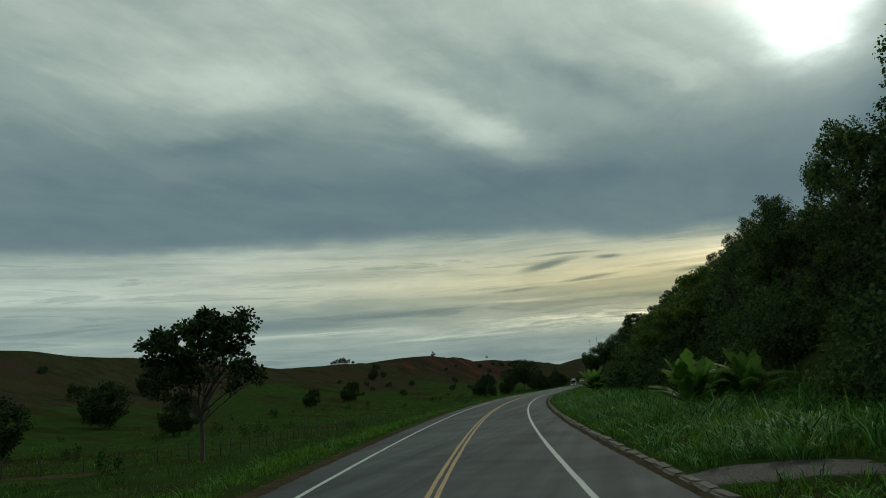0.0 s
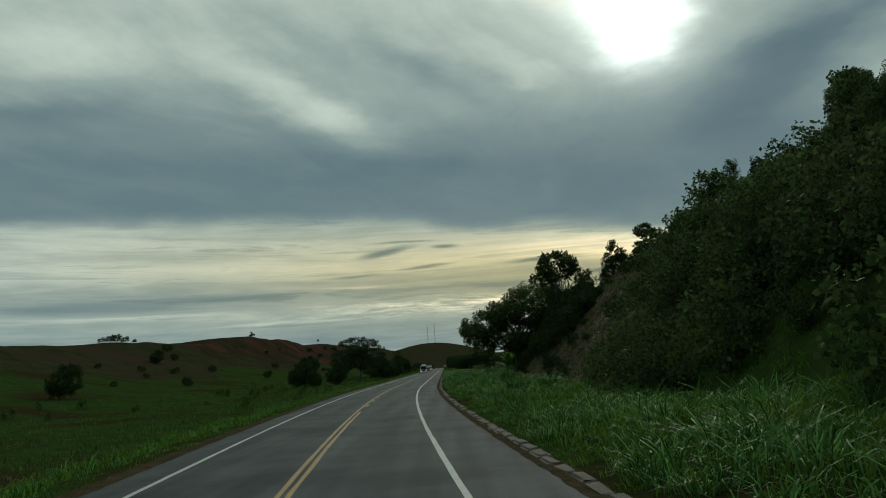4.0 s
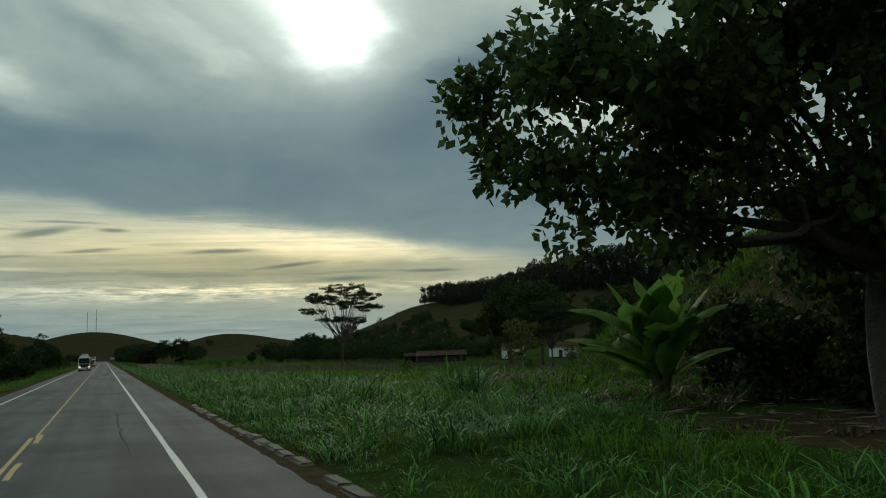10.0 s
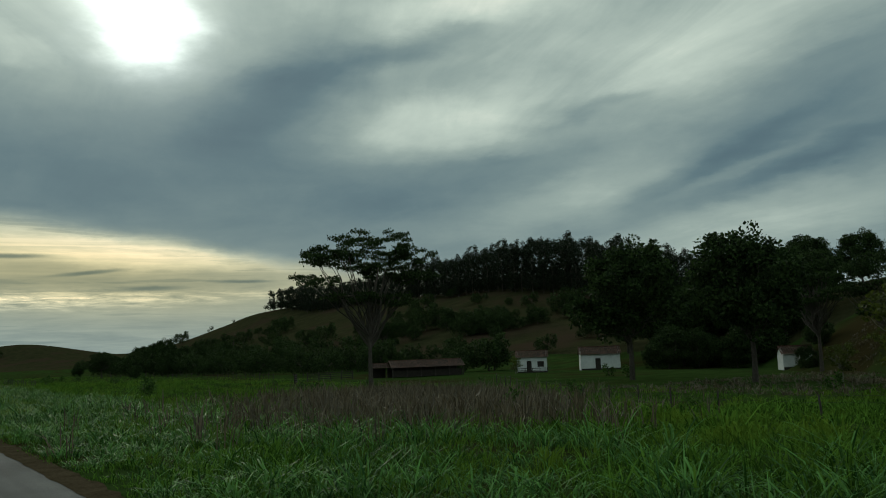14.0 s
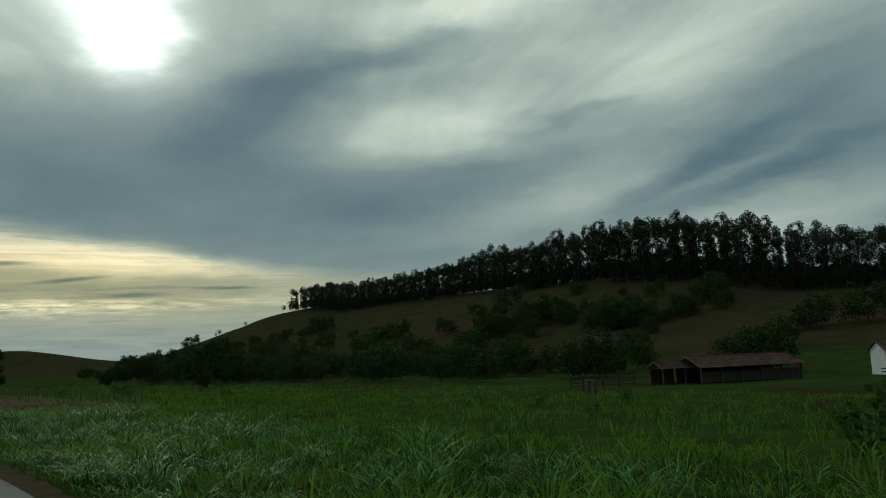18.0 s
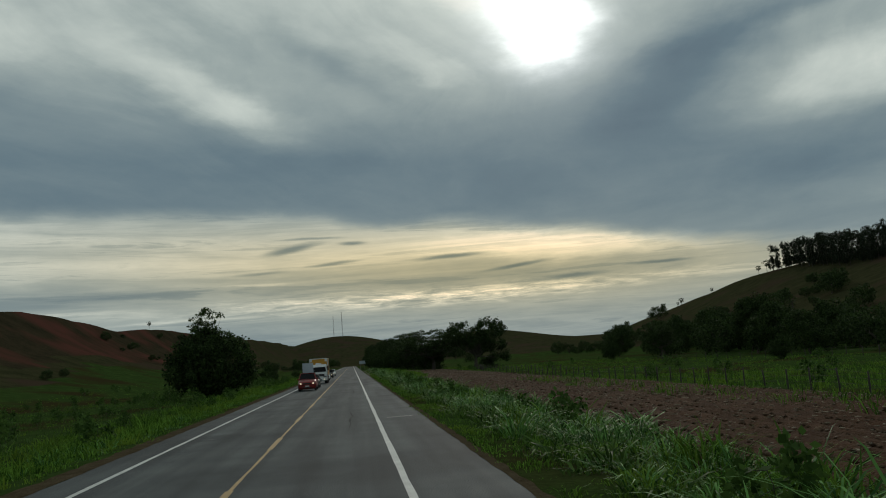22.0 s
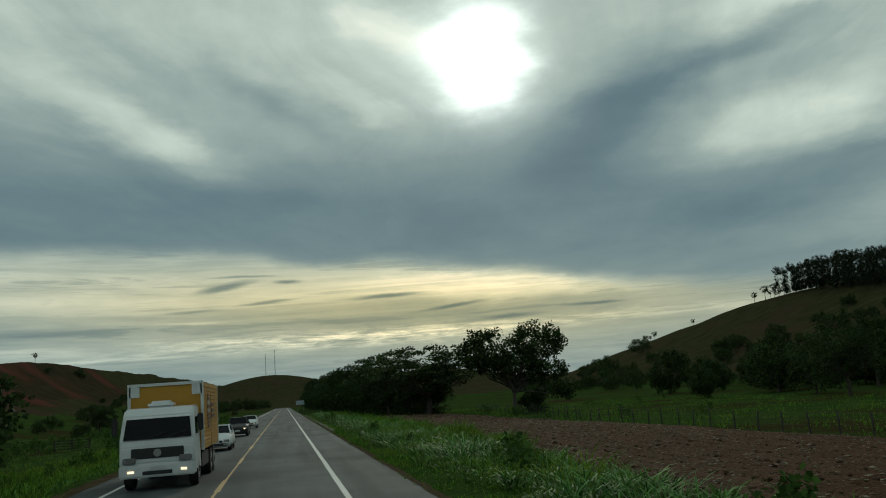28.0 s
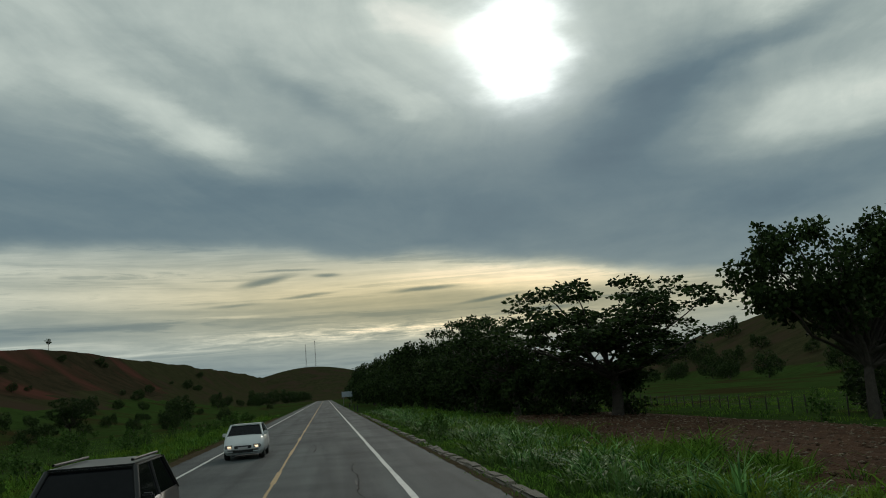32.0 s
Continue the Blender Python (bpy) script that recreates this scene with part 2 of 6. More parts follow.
sun = new("sun", bpy.data.lights.new("sun", "SUN"))
sun.data.energy, sun.data.angle, sun.data.color = 0.6, radians(10), (1.0, 0.93, 0.8)
sun.matrix_world = look((0, 0, 60), (-math.sin(radians(SUN_AZ)) * 50, -math.cos(radians(SUN_AZ)) * 50, 60 - 50 * math.tan(radians(SUN_EL))))

# ---------------------------------------------------------------- materials
def material(name, dark, light, scale=3.0, rough=0.8, bump=0.3, fine=40.0, metal=0.0, third=None, third_scale=0.3, island=False, thing=False, through_light=0.0, spec=0.5, coat=0.0):
    """Two colours over a coarse and a fine noise at world size, an optional third in large patches, bump from the fine noise."""
    mt = bpy.data.materials.new(name)
    mt.use_nodes = True
    nt = mt.node_tree
    N, L = nt.nodes.new, nt.links.new
    p = nt.nodes["Principled BSDF"]
    geo = N("ShaderNodeNewGeometry")
    tc = N("ShaderNodeTexCoord")
    vec = geo.outputs["Position"] if not thing else tc.outputs["Object"]
    n1, n2 = N("ShaderNodeTexNoise"), N("ShaderNodeTexNoise")
    for n, s, d in ((n1, scale, 4), (n2, fine, 3)):
        n.inputs["Scale"].default_value, n.inputs["Detail"].default_value = s, d
        L(vec, n.inputs["Vector"])
    mixf = N("ShaderNodeMath")
    mixf.operation = "MULTIPLY_ADD"
    mixf.inputs[1].default_value = 0.45
    L(n2.outputs[0], mixf.inputs[0])
    sc = N("ShaderNodeMath")
    sc.operation = "MULTIPLY"
    sc.inputs[1].default_value = 0.55
    L(n1.outputs[0], sc.inputs[0])
    L(sc.outputs[0], mixf.inputs[2])
    fac = mixf.outputs[0]
    if island:
        a = N("ShaderNodeMath")
        a.operation = "MULTIPLY_ADD"
        a.inputs[1].default_value, a.inputs[2].default_value = 0.5, -0.25
        L(geo.outputs["Random Per Island"], a.inputs[0])
        b = N("ShaderNodeMath")
        L(fac, b.inputs[0]), L(a.outputs[0], b.inputs[1])
        fac = b.outputs[0]
    ramp = N("ShaderNodeValToRGB")
    ramp.color_ramp.elements[0].position, ramp.color_ramp.elements[1].position = 0.3, 0.7
    ramp.color_ramp.elements[0].color, ramp.color_ramp.elements[1].color = (*dark, 1), (*light, 1)
    L(fac, ramp.inputs[0])
    col = ramp.outputs[0]
    if third:
        n3 = N("ShaderNodeTexNoise")
        n3.inputs["Scale"].default_value, n3.inputs["Detail"].default_value = third_scale, 5
        L(vec, n3.inputs["Vector"])
        r3 = N("ShaderNodeValToRGB")
        r3.color_ramp.elements[0].position, r3.color_ramp.elements[1].position = 0.5, 0.64
        L(n3.outputs[0], r3.inputs[0])
        mx = N("ShaderNodeMix")
        mx.data_type = "RGBA"
        L(r3.outputs[0], mx.inputs[0]), L(col, mx.inputs[6])
        mx.inputs[7].default_value = (*third, 1)
        col = mx.outputs[2]
    L(col, p.inputs["Base Color"])
    p.inputs["Roughness"].default_value, p.inputs["Metallic"].default_value = rough, metal
    p.inputs["Specular IOR Level"].default_value = spec
    p.inputs["Coat Weight"].default_value = coat
    if bump:
        bm_ = N("ShaderNodeBump")
        bm_.inputs["Strength"].default_value, bm_.inputs["Distance"].default_value = bump, 0.3 / fine * 4
        L(n2.outputs[0], bm_.inputs["Height"]), L(bm_.outputs[0], p.inputs["Normal"])
    if through_light:
        tr, ms = N("ShaderNodeBsdfTranslucent"), N("ShaderNodeMixShader")
        L(col, tr.inputs[0])
        ms.inputs[0].default_value = through_light
        L(p.outputs[0], ms.inputs[1]), L(tr.outputs[0], ms.inputs[2])
        L(ms.outputs[0], nt.nodes["Material Output"].inputs[0])
    return mt


def lit(name, colour, strength):
    mt = bpy.data.materials.new(name)
    mt.use_nodes = True
    p = mt.node_tree.nodes["Principled BSDF"]
    p.inputs["Base Color"].default_value = (0.25, 0.25, 0.25, 1)
    p.inputs["Emission Color"].default_value, p.inputs["Emission Strength"].default_value = (*colour, 1), strength
    return mt


M_ASPHALT = material("worn_asphalt", (0.04, 0.048, 0.051), (0.083, 0.095, 0.097), 0.5, 0.8, 0.35, 26, third=(0.036, 0.043, 0.046), third_scale=0.18, spec=0.2)
nt_ = M_ASPHALT.node_tree          # long streaks worn by wheels, and mottled darker spots
geo_, mp_, nz_, rp_, mx_ = (nt_.nodes.new("ShaderNode" + k) for k in ("NewGeometry", "Mapping", "TexNoise", "ValToRGB", "Mix"))
mp_.inputs["Scale"].default_value = (1.1, 0.035, 1.0)
nz_.inputs["Scale"].default_value, nz_.inputs["Detail"].default_value = 1.0, 6
rp_.color_ramp.elements[0].position, rp_.color_ramp.elements[1].position = 0.36, 0.66
rp_.color_ramp.elements[0].color, rp_.color_ramp.elements[1].color = (0.62, 0.63, 0.64, 1), (1.3, 1.3, 1.28, 1)
mx_.data_type, mx_.blend_type = "RGBA", "MULTIPLY"
mx_.inputs[0].default_value = 1.0
p_ = nt_.nodes["Principled BSDF"]
old_ = p_.inputs["Base Color"].links[0].from_socket
nt_.links.new(geo_.outputs["Position"], mp_.inputs[0])
nt_.links.new(mp_.outputs[0], nz_.inputs["Vector"])
nt_.links.new(nz_.outputs[0], rp_.inputs[0])
nt_.links.new(old_, mx_.inputs[6])
nt_.links.new(rp_.outputs[0], mx_.inputs[7])
nt_.links.new(mx_.outputs[2], p_.inputs["Base Color"])
M_PATCH = material("tar_patch", (0.02, 0.02, 0.02), (0.045, 0.045, 0.045), 2, 0.7, 0.3, 30)
M_CRACK = material("crack_filler", (0.008, 0.008, 0.008), (0.018, 0.018, 0.018), 3, 0.9, 0.2, 30, spec=0.1)
M_WHITE_LINE = material("white_road_paint", (0.36, 0.37, 0.36), (0.62, 0.63, 0.6), 2.2, 0.6, 0.2, 30)
M_YELLOW_LINE = material("yellow_road_paint", (0.28, 0.17, 0.065), (0.52, 0.34, 0.12), 2.0, 0.6, 0.2, 30)
M_KERB = material("weathered_concrete", (0.07, 0.06, 0.045), (0.165, 0.145, 0.115), 1.2, 0.9, 0.5, 24)
M_GROUND = material("pasture_ground", (0.02, 0.035, 0.01), (0.044, 0.08, 0.02), 0.35, 1.0, 0.6, 5, third=(0.036, 0.03, 0.013), third_scale=0.05, spec=0.0)
M_SLOPE = material("rough_slope", (0.022, 0.022, 0.011), (0.13, 0.095, 0.056), 1.6, 0.95, 1.0, 5, third=(0.07, 0.05, 0.034), third_scale=0.12, spec=0.05)
M_PLOUGH = material("ploughed_red_earth", (0.036, 0.018, 0.010), (0.098, 0.050, 0.028), 0.9, 0.95, 0.9, 9, spec=0.05)
M_CLOD = material("earth_clod", (0.04, 0.024, 0.015), (0.15, 0.10, 0.068), 1.0, 0.95, 0.6, 20, island=True, spec=0.05)
M_STUBBLE = material("dry_stalks", (0.09, 0.07, 0.045), (0.27, 0.22, 0.155), 3, 0.9, 0.0, 20, island=True)
M_GRASS = material("guinea_grass_blades", (0.026, 0.066, 0.011), (0.13, 0.262, 0.038), 0.3, 0.6, 0.0, 1.6, third=(0.13, 0.215, 0.028), third_scale=0.16, island=True, through_light=0.3, spec=0.0)
M_GRASS_BLUE = material("bluish_grass_blades", (0.026, 0.08, 0.02), (0.15, 0.33, 0.085), 0.4, 0.5, 0.0, 1.6, island=True, through_light=0.22, spec=0.03)
M_DRYGRASS = material("dry_seeding_grass", (0.055, 0.046, 0.028), (0.15, 0.12, 0.075), 0.4, 0.6, 0.0, 2, island=True, through_light=0.3)
M_LITTER = material("dead_grass_litter", (0.045, 0.03, 0.018), (0.14, 0.10, 0.06), 0.6, 0.9, 0.0, 4, island=True, spec=0.1)
M_WEED = material("broad_weed_leaves", (0.028, 0.06, 0.014), (0.09, 0.17, 0.04), 0.5, 0.6, 0.0, 2, island=True, through_light=0.3, spec=0.03)
M_LEAF = material("dark_tree_leaves", (0.014, 0.026, 0.01), (0.05, 0.084, 0.025), 0.7, 0.65, 0.0, 3, island=True, through_light=0.22, spec=0.06)
M_LEAF_LIGHT = material("light_tree_leaves", (0.02, 0.036, 0.009), (0.06, 0.095, 0.022), 0.7, 0.5, 0.0, 3, island=True, through_light=0.35, spec=0.15)
M_LEAF_FOREST = material("forest_leaves", (0.027, 0.047, 0.019), (0.098, 0.152, 0.048), 0.5, 0.6, 0.0, 3, island=True, through_light=0.42, spec=0.08)
M_LEAF_LIME = material("lime_tree_leaves", (0.045, 0.075, 0.01), (0.13, 0.19, 0.03), 0.7, 0.5, 0.0, 3, island=True, through_light=0.4, spec=0.15)
M_LEAF_YELLOW = material("yellowing_leaves", (0.04, 0.05, 0.01), (0.11, 0.14, 0.025), 0.7, 0.5, 0.0, 3, island=True, through_light=0.4, spec=0.15)
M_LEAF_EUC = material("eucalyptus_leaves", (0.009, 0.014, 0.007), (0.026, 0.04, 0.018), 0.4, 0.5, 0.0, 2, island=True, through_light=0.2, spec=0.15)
M_BANANA = material("banana_leaf", (0.06, 0.13, 0.02), (0.15, 0.28, 0.05), 1.2, 0.6, 0.15, 14, through_light=0.6, spec=0.12)
M_BANANA_STEM = material("banana_stem", (0.03, 0.035, 0.015), (0.09, 0.085, 0.04), 4, 0.7, 0.3, 30)
M_BARK = material("grey_bark", (0.035, 0.028, 0.022), (0.10, 0.085, 0.07), 3, 0.9, 0.7, 14, thing=True)
M_BARK_PALE = material("pale_bark", (0.12, 0.11, 0.095), (0.26, 0.24, 0.21), 3, 0.9, 0.5, 14, thing=True)
M_POST = material("weathered_fence_wood", (0.022, 0.018, 0.015), (0.06, 0.05, 0.042), 4, 0.9, 0.5, 30)
M_WIRE = material("rusty_wire", (0.03, 0.022, 0.018), (0.07, 0.055, 0.045), 8, 0.8, 0.0, 40, metal=0.2)
M_POLE = material("concrete_pole", (0.12, 0.12, 0.115), (0.22, 0.22, 0.21), 2, 0.85, 0.3, 30)
M_HILL = material("dry_hill_pasture", (0.02, 0.023, 0.011), (0.056, 0.054, 0.026), 0.16, 1.0, 0.3, 1.5, third=(0.05, 0.036, 0.024), third_scale=0.03, spec=0.0)
M_REDHILL = material("eroded_red_hill", (0.019, 0.019, 0.011), (0.052, 0.04, 0.024), 0.14, 1.0, 0.25, 1.0, third=(0.085, 0.036, 0.027), third_scale=0.022, spec=0.0)
M_DRIVE = material("wet_gravel", (0.016, 0.015, 0.013), (0.05, 0.047, 0.042), 1.5, 0.7, 0.6, 14, spec=0.1)
M_SOIL = material("trodden_soil", (0.04, 0.03, 0.018), (0.10, 0.078, 0.05), 1.6, 1.0, 0.6, 12, spec=0.0)
M_WALL_WHITE = material("whitewashed_wall", (0.5, 0.53, 0.54), (0.72, 0.74, 0.74), 1.2, 0.85, 0.2, 18)
M_TILE = material("old_clay_tiles", (0.04, 0.022, 0.017), (0.12, 0.06, 0.045), 1.5, 0.9, 0.3, 12, island=True)
M_DARKWOOD = material("dark_old_boards", (0.012, 0.01, 0.008), (0.04, 0.032, 0.026), 3, 0.9, 0.3, 20)
M_MAST = material("galvanised_mast", (0.12, 0.12, 0.12), (0.22, 0.2, 0.2), 0.4, 0.6, 0.0, 4, metal=0.4)
M_SIGN = material("pale_sign_face", (0.30, 0.36, 0.42), (0.42, 0.48, 0.53), 1.0, 0.5, 0.0, 20)
M_TYRE = material("tyre_rubber", (0.012, 0.012, 0.012), (0.03, 0.03, 0.03), 5, 0.85, 0.3, 60, thing=True)
M_RIM = material("grey_steel_rim", (0.22, 0.22, 0.22), (0.4, 0.4, 0.4), 5, 0.4, 0.0, 40, metal=0.7, thing=True)
M_GLASS = material("dark_car_glass", (0.004, 0.005, 0.006), (0.009, 0.01, 0.012), 1, 0.06, 0.0, 10, thing=True, spec=0.1)
M_BLACKPLASTIC = material("black_plastic", (0.010, 0.010, 0.010), (0.022, 0.022, 0.022), 4, 0.6, 0.1, 40, thing=True)
M_PAINT_BLACK = material("black_car_paint", (0.005, 0.006, 0.007), (0.009, 0.01, 0.011), 1, 0.2, 0.0, 30, thing=True, coat=0.0, spec=0.3)
M_PAINT_RED = material("red_car_paint", (0.16, 0.010, 0.008), (0.22, 0.015, 0.012), 1, 0.35, 0.0, 30, thing=True, coat=0.1, spec=0.3)
M_PAINT_WHITE = material("white_vehicle_paint", (0.5, 0.52, 0.53), (0.66, 0.68, 0.68), 1, 0.35, 0.0, 30, thing=True, coat=0.4)
M_PAINT_DARK = material("dark_grey_car_paint", (0.009, 0.009, 0.01), (0.016, 0.016, 0.017), 1, 0.35, 0.0, 30, thing=True, coat=0.1, spec=0.3)
M_YELLOW = material("yellow_box_panel", (0.36, 0.17, 0.012), (0.50, 0.26, 0.02), 0.8, 0.5, 0.05, 20, thing=True)
M_TANK = material("pale_tank_steel", (0.42, 0.41, 0.345), (0.56, 0.54, 0.46), 0.8, 0.5, 0.05, 12, metal=0.2, thing=True)
M_TANK_RING = material("grimy_tank_rings", (0.13, 0.125, 0.105), (0.24, 0.23, 0.2), 1.2, 0.6, 0.05, 14, metal=0.2, thing=True)
M_HAZARD = material("dark_red_plate", (0.07, 0.012, 0.012), (0.12, 0.02, 0.018), 2, 0.5, 0.0, 20, thing=True)
M_LAMP = lit("burning_headlamp", (1.0, 0.80, 0.50), 1.4)
M_LAMP_OFF = material("clear_lamp_glass", (0.12, 0.12, 0.125), (0.26, 0.26, 0.26), 4, 0.15, 0.0, 40, thing=True)
M_PLATE = material("plate_bar", (0.45, 0.45, 0.45), (0.55, 0.55, 0.55), 4, 0.5, 0.0, 40, thing=True)

# ---------------------------------------------------------------- lie of the land
def ss(a, b, v):
    t = np.clip((v - a) / (b - a), 0, 1)
    return t * t * (3 - 2 * t)


def road_x(y):
    """The road's middle: a long bend to the right that runs out into a straight."""
    return 3.8e-4 * np.maximum(0, 209.4 - np.asarray(y, float)) ** 2


def bumps(x, y, s, k=0.0):
    """Cheap rolling unevenness, -1 to 1."""
    return (np.sin(x / s + k) * np.cos(y / (s * 1.31) + 1.7 * k) + 0.6 * np.sin(x / (s * 0.43) + y / (s * 0.61) + k) + 0.4 * np.cos(x / (s * 0.27) - y / (s * 0.35) + 2 * k)) / 2.0


RIDGE_W_Y = [-400, 0, 160, 300, 360, 440, 580, 690, 767, 880, 940, 1030, 1300, 2000, 4500]
RIDGE_W_Z = [17, 20.5, 21.8, 20.6, 18.4, 21.5, 26, 33, 34, 35, 33, 37, 42, 52, 60]
RIDGE_E_Y = [300, 400, 450, 490, 520, 550, 600, 670, 760, 830, 890, 950, 1050, 1200, 1400, 1600]
RIDGE_E_Z = [1, 8, 14, 18, 20, 26, 31, 33, 35, 36, 42, 42, 37, 28, 10, 3]


def land(x, y):
    x, y = np.asarray(x, float), np.asarray(y, float)
    u = x - road_x(y)
    z = -0.05 + 0 * u
    # west: verge, sunken pasture, long ridge
    left = -ss(4.9, 13, -u) * 1.25 + ss(14, 40, -u) * (0.35 * bumps(x, y, 11) - 0.3)
    hw = np.interp(y, RIDGE_W_Y, RIDGE_W_Z) + 1.3 * bumps(x, y, 40, 1.0) + 1.0 * bumps(0 * x, y, 23, 2.0)
    t = np.clip((-x - 38) / 93.0, 0, 3)
    rise = np.where(t < 1, t ** 1.7 * (1.0 - 0.18 * np.sin(np.pi * np.minimum(t, 1))), 1 - 0.08 * (t - 1))
    left = left + hw * rise * ss(38, 60, -x)
    # east, first part: a steep hill close to the road
    foot = np.where(y < 255, 16.5 + 2.2 * ss(130, 200, y) + 5.0 * ss(228, 252, y), np.interp(y, [255, 262, 275, 290, 310, 340, 420], [23.7, 24, 28, 36, 50, 76, 140]))
    sd = np.where(y < 255, u - foot, (u - foot) * 0.79)
    crest = np.interp(y, [-300, 35, 62, 105, 142, 165, 180, 238, 262, 300, 360, 420], [15, 15, 11, 11.5, 15, 21, 25, 24, 12.8, 11, 10.5, 6])
    steep = np.interp(y, [0, 120, 170, 245, 264, 290, 340], [0.85, 0.9, 1.0, 1.04, 1.15, 1.0, 0.85])
    up = crest * (1 - np.exp(-np.maximum(sd, 0) * steep / crest * 1.35)) + np.maximum(sd - 12, 0) * 0.14 * (1 - ss(40, 120, sd))
    up = up + ss(2, 8, sd) * 0.5 * bumps(x, y, 5, 3.0)
    near = 0.25 * ss(5.6, 9, u) + 0.10 * bumps(x, y, 4, 4.0) * ss(7, 10, u)
    # east, further on: flat meadow, then the hill with the plantation
    flat = near * (1 - ss(290, 330, y)) - ss(9, 55, u) * 1.35 * ss(235, 330, y) - 0.3 * ss(5.6, 10, u) * ss(300, 360, y) + 0.08 * bumps(x, y, 6, 5.0) * ss(8, 14, u)
    he = np.interp(y, RIDGE_E_Y, RIDGE_E_Z) + 0.8 * bumps(x, y, 30, 2.0)
    f0 = np.interp(y, [300, 650, 900, 1400], [118, 116, 150, 220])
    rx = 239.5 + 0.09 * (y - 633)
    te = np.clip((x - f0) / (rx - f0), 0, 6)
    rise2 = np.where(te < 1, te ** 1.15, 1 + 0.42 * (np.minimum(te, 1.6) - 1)) * (1 - 0.3 * ss(2, 5, te))
    right = flat + up * (1 - ss(400, 470, y)) + np.maximum(he, 0) * rise2 * ss(330, 420, y)
    # closing hills far up the valley
    far = 66 * np.exp(-((x + 25) / 190) ** 2 - ((y - 2330) / 260) ** 2) + 34 * np.exp(-((x - 165) / 120) ** 2 - ((y - 1560) / 220) ** 2)
    far = far + 16 * np.exp(-((x - 330) / 120) ** 2 - ((y - 1700) / 200) ** 2) + 45 * ss(2500, 3600, y)
    side = np.where(u < 0, left, right)
    side = np.where(np.abs(u - 0.4) < 5.3, -0.05, side)
    k = np.maximum(ss(4.9, 7.0, np.abs(u - 0.4)), ss(1080, 1180, y))
    far = far * ss(60, 260, np.hypot(x, 0.3 * np.maximum(1200 - y, 0)) + np.maximum(y - 1400, 0) * 0.4)
    return np.where(y > 1000, np.maximum(side, far), side + far * (y > 1000)) * k - 0.05 * (1 - k)


def mesh_grid(name, X, Y, Z):
    """A sheet from three arrays of one shape."""
    r, c = X.shape
    me = bpy.data.meshes.new(name)
    co = np.stack([X, Y, Z], -1).reshape(-1, 3)
    i = (np.arange(r - 1)[:, None] * c + np.arange(c - 1)[None]).ravel()
    f = np.stack([i, i + 1, i + c + 1, i + c], -1)
    fast(me, co, f)
    me.shade_smooth()
    return me


def fast(me, co, faces):
    """Fills a mesh from arrays; every face has the same number of corners."""
    k = faces.shape[1]
    me.vertices.add(len(co))
    me.vertices.foreach_set("co", np.ascontiguousarray(co, np.float32).ravel())
    me.loops.add(faces.size)
    me.loops.foreach_set("vertex_index", np.ascontiguousarray(faces, np.int32).ravel())
    me.polygons.add(len(faces))
    me.polygons.foreach_set("loop_start", np.arange(0, faces.size, k, dtype=np.int32))
    me.update(calc_edges=True)


def part(name, bm, mat, parent=None, label="", smooth=False):
    """Links a bmesh (or a ready mesh) as one object under a thing."""
    if isinstance(bm, bmesh.types.BMesh):
        me = bpy.data.meshes.new(name)
        bm.to_mesh(me)
        bm.free()
    else:
        me = bm
    if mat is not None and not me.materials:
        me.materials.append(mat)
    if smooth:
        me.shade_smooth()
    ob = new(name, me)
    ob.parent = parent
    if label:
        tagged(ob, label)
    return ob


def thing(name, label, category, m=None, group="", kind=""):
    ob = new(name)
    ob.empty_display_size = 0.2
    if m is not None:
        ob.matrix_basis = m
    return tagged(ob, label, category, group, kind)


US = np.concatenate([-np.geomspace(2600, 24, 70), np.arange(-23, -12, 1.0), np.arange(-12, -4.9, 0.45), [-4.85, -4.7, 0, 5.2, 5.45, 5.6], np.arange(6.0, 14, 0.5), np.arange(14, 46, 0.9), np.geomspace(46.5, 2600, 95)])
YS = np.concatenate([np.arange(-420, -60, 12), np.arange(-60, 720, 2.5), np.geomspace(722, 4600, 120)])
GU, GY = np.meshgrid(US, YS)
GX = GU + road_x(np.maximum(GY, -120))
ground = part("ground", mesh_grid("ground", GX, GY, land(GX, GY)), M_GROUND)
co = np.empty(len(ground.data.polygons) * 3)
ground.data.polygons.foreach_get("center", co)
cx, cy, cz = co.reshape(-1, 3).T
cu = cx - road_x(cy)
zone = np.zeros(len(cx), np.int32)
zone[(cu > 17.5) & (cy > 150) & (cy < 262) & (cz > 0.7)] = 1
zone[((cx > 112) & (cz > 1.0) & (cy > 380)) | (cy > 1150)] = 2
zone[(cx < -60) & (cy < 1150) & (cz > 6 + 3 * np.sin(cy / 37))] = 2
zone[(cx < -75) & (cy >= 540) & (cy < 1150) & (cz > 11 + 4 * np.sin(cy / 29) + 2 * np.sin(cx / 5))] = 3
ground.data.materials.append(M_SLOPE), ground.data.materials.append(M_HILL), ground.data.materials.append(M_REDHILL)
ground.data.polygons.foreach_set("material_index", zone)
tagged(ground, "rolling green pasture land with patches of bare earth", "ground", kind="structure")

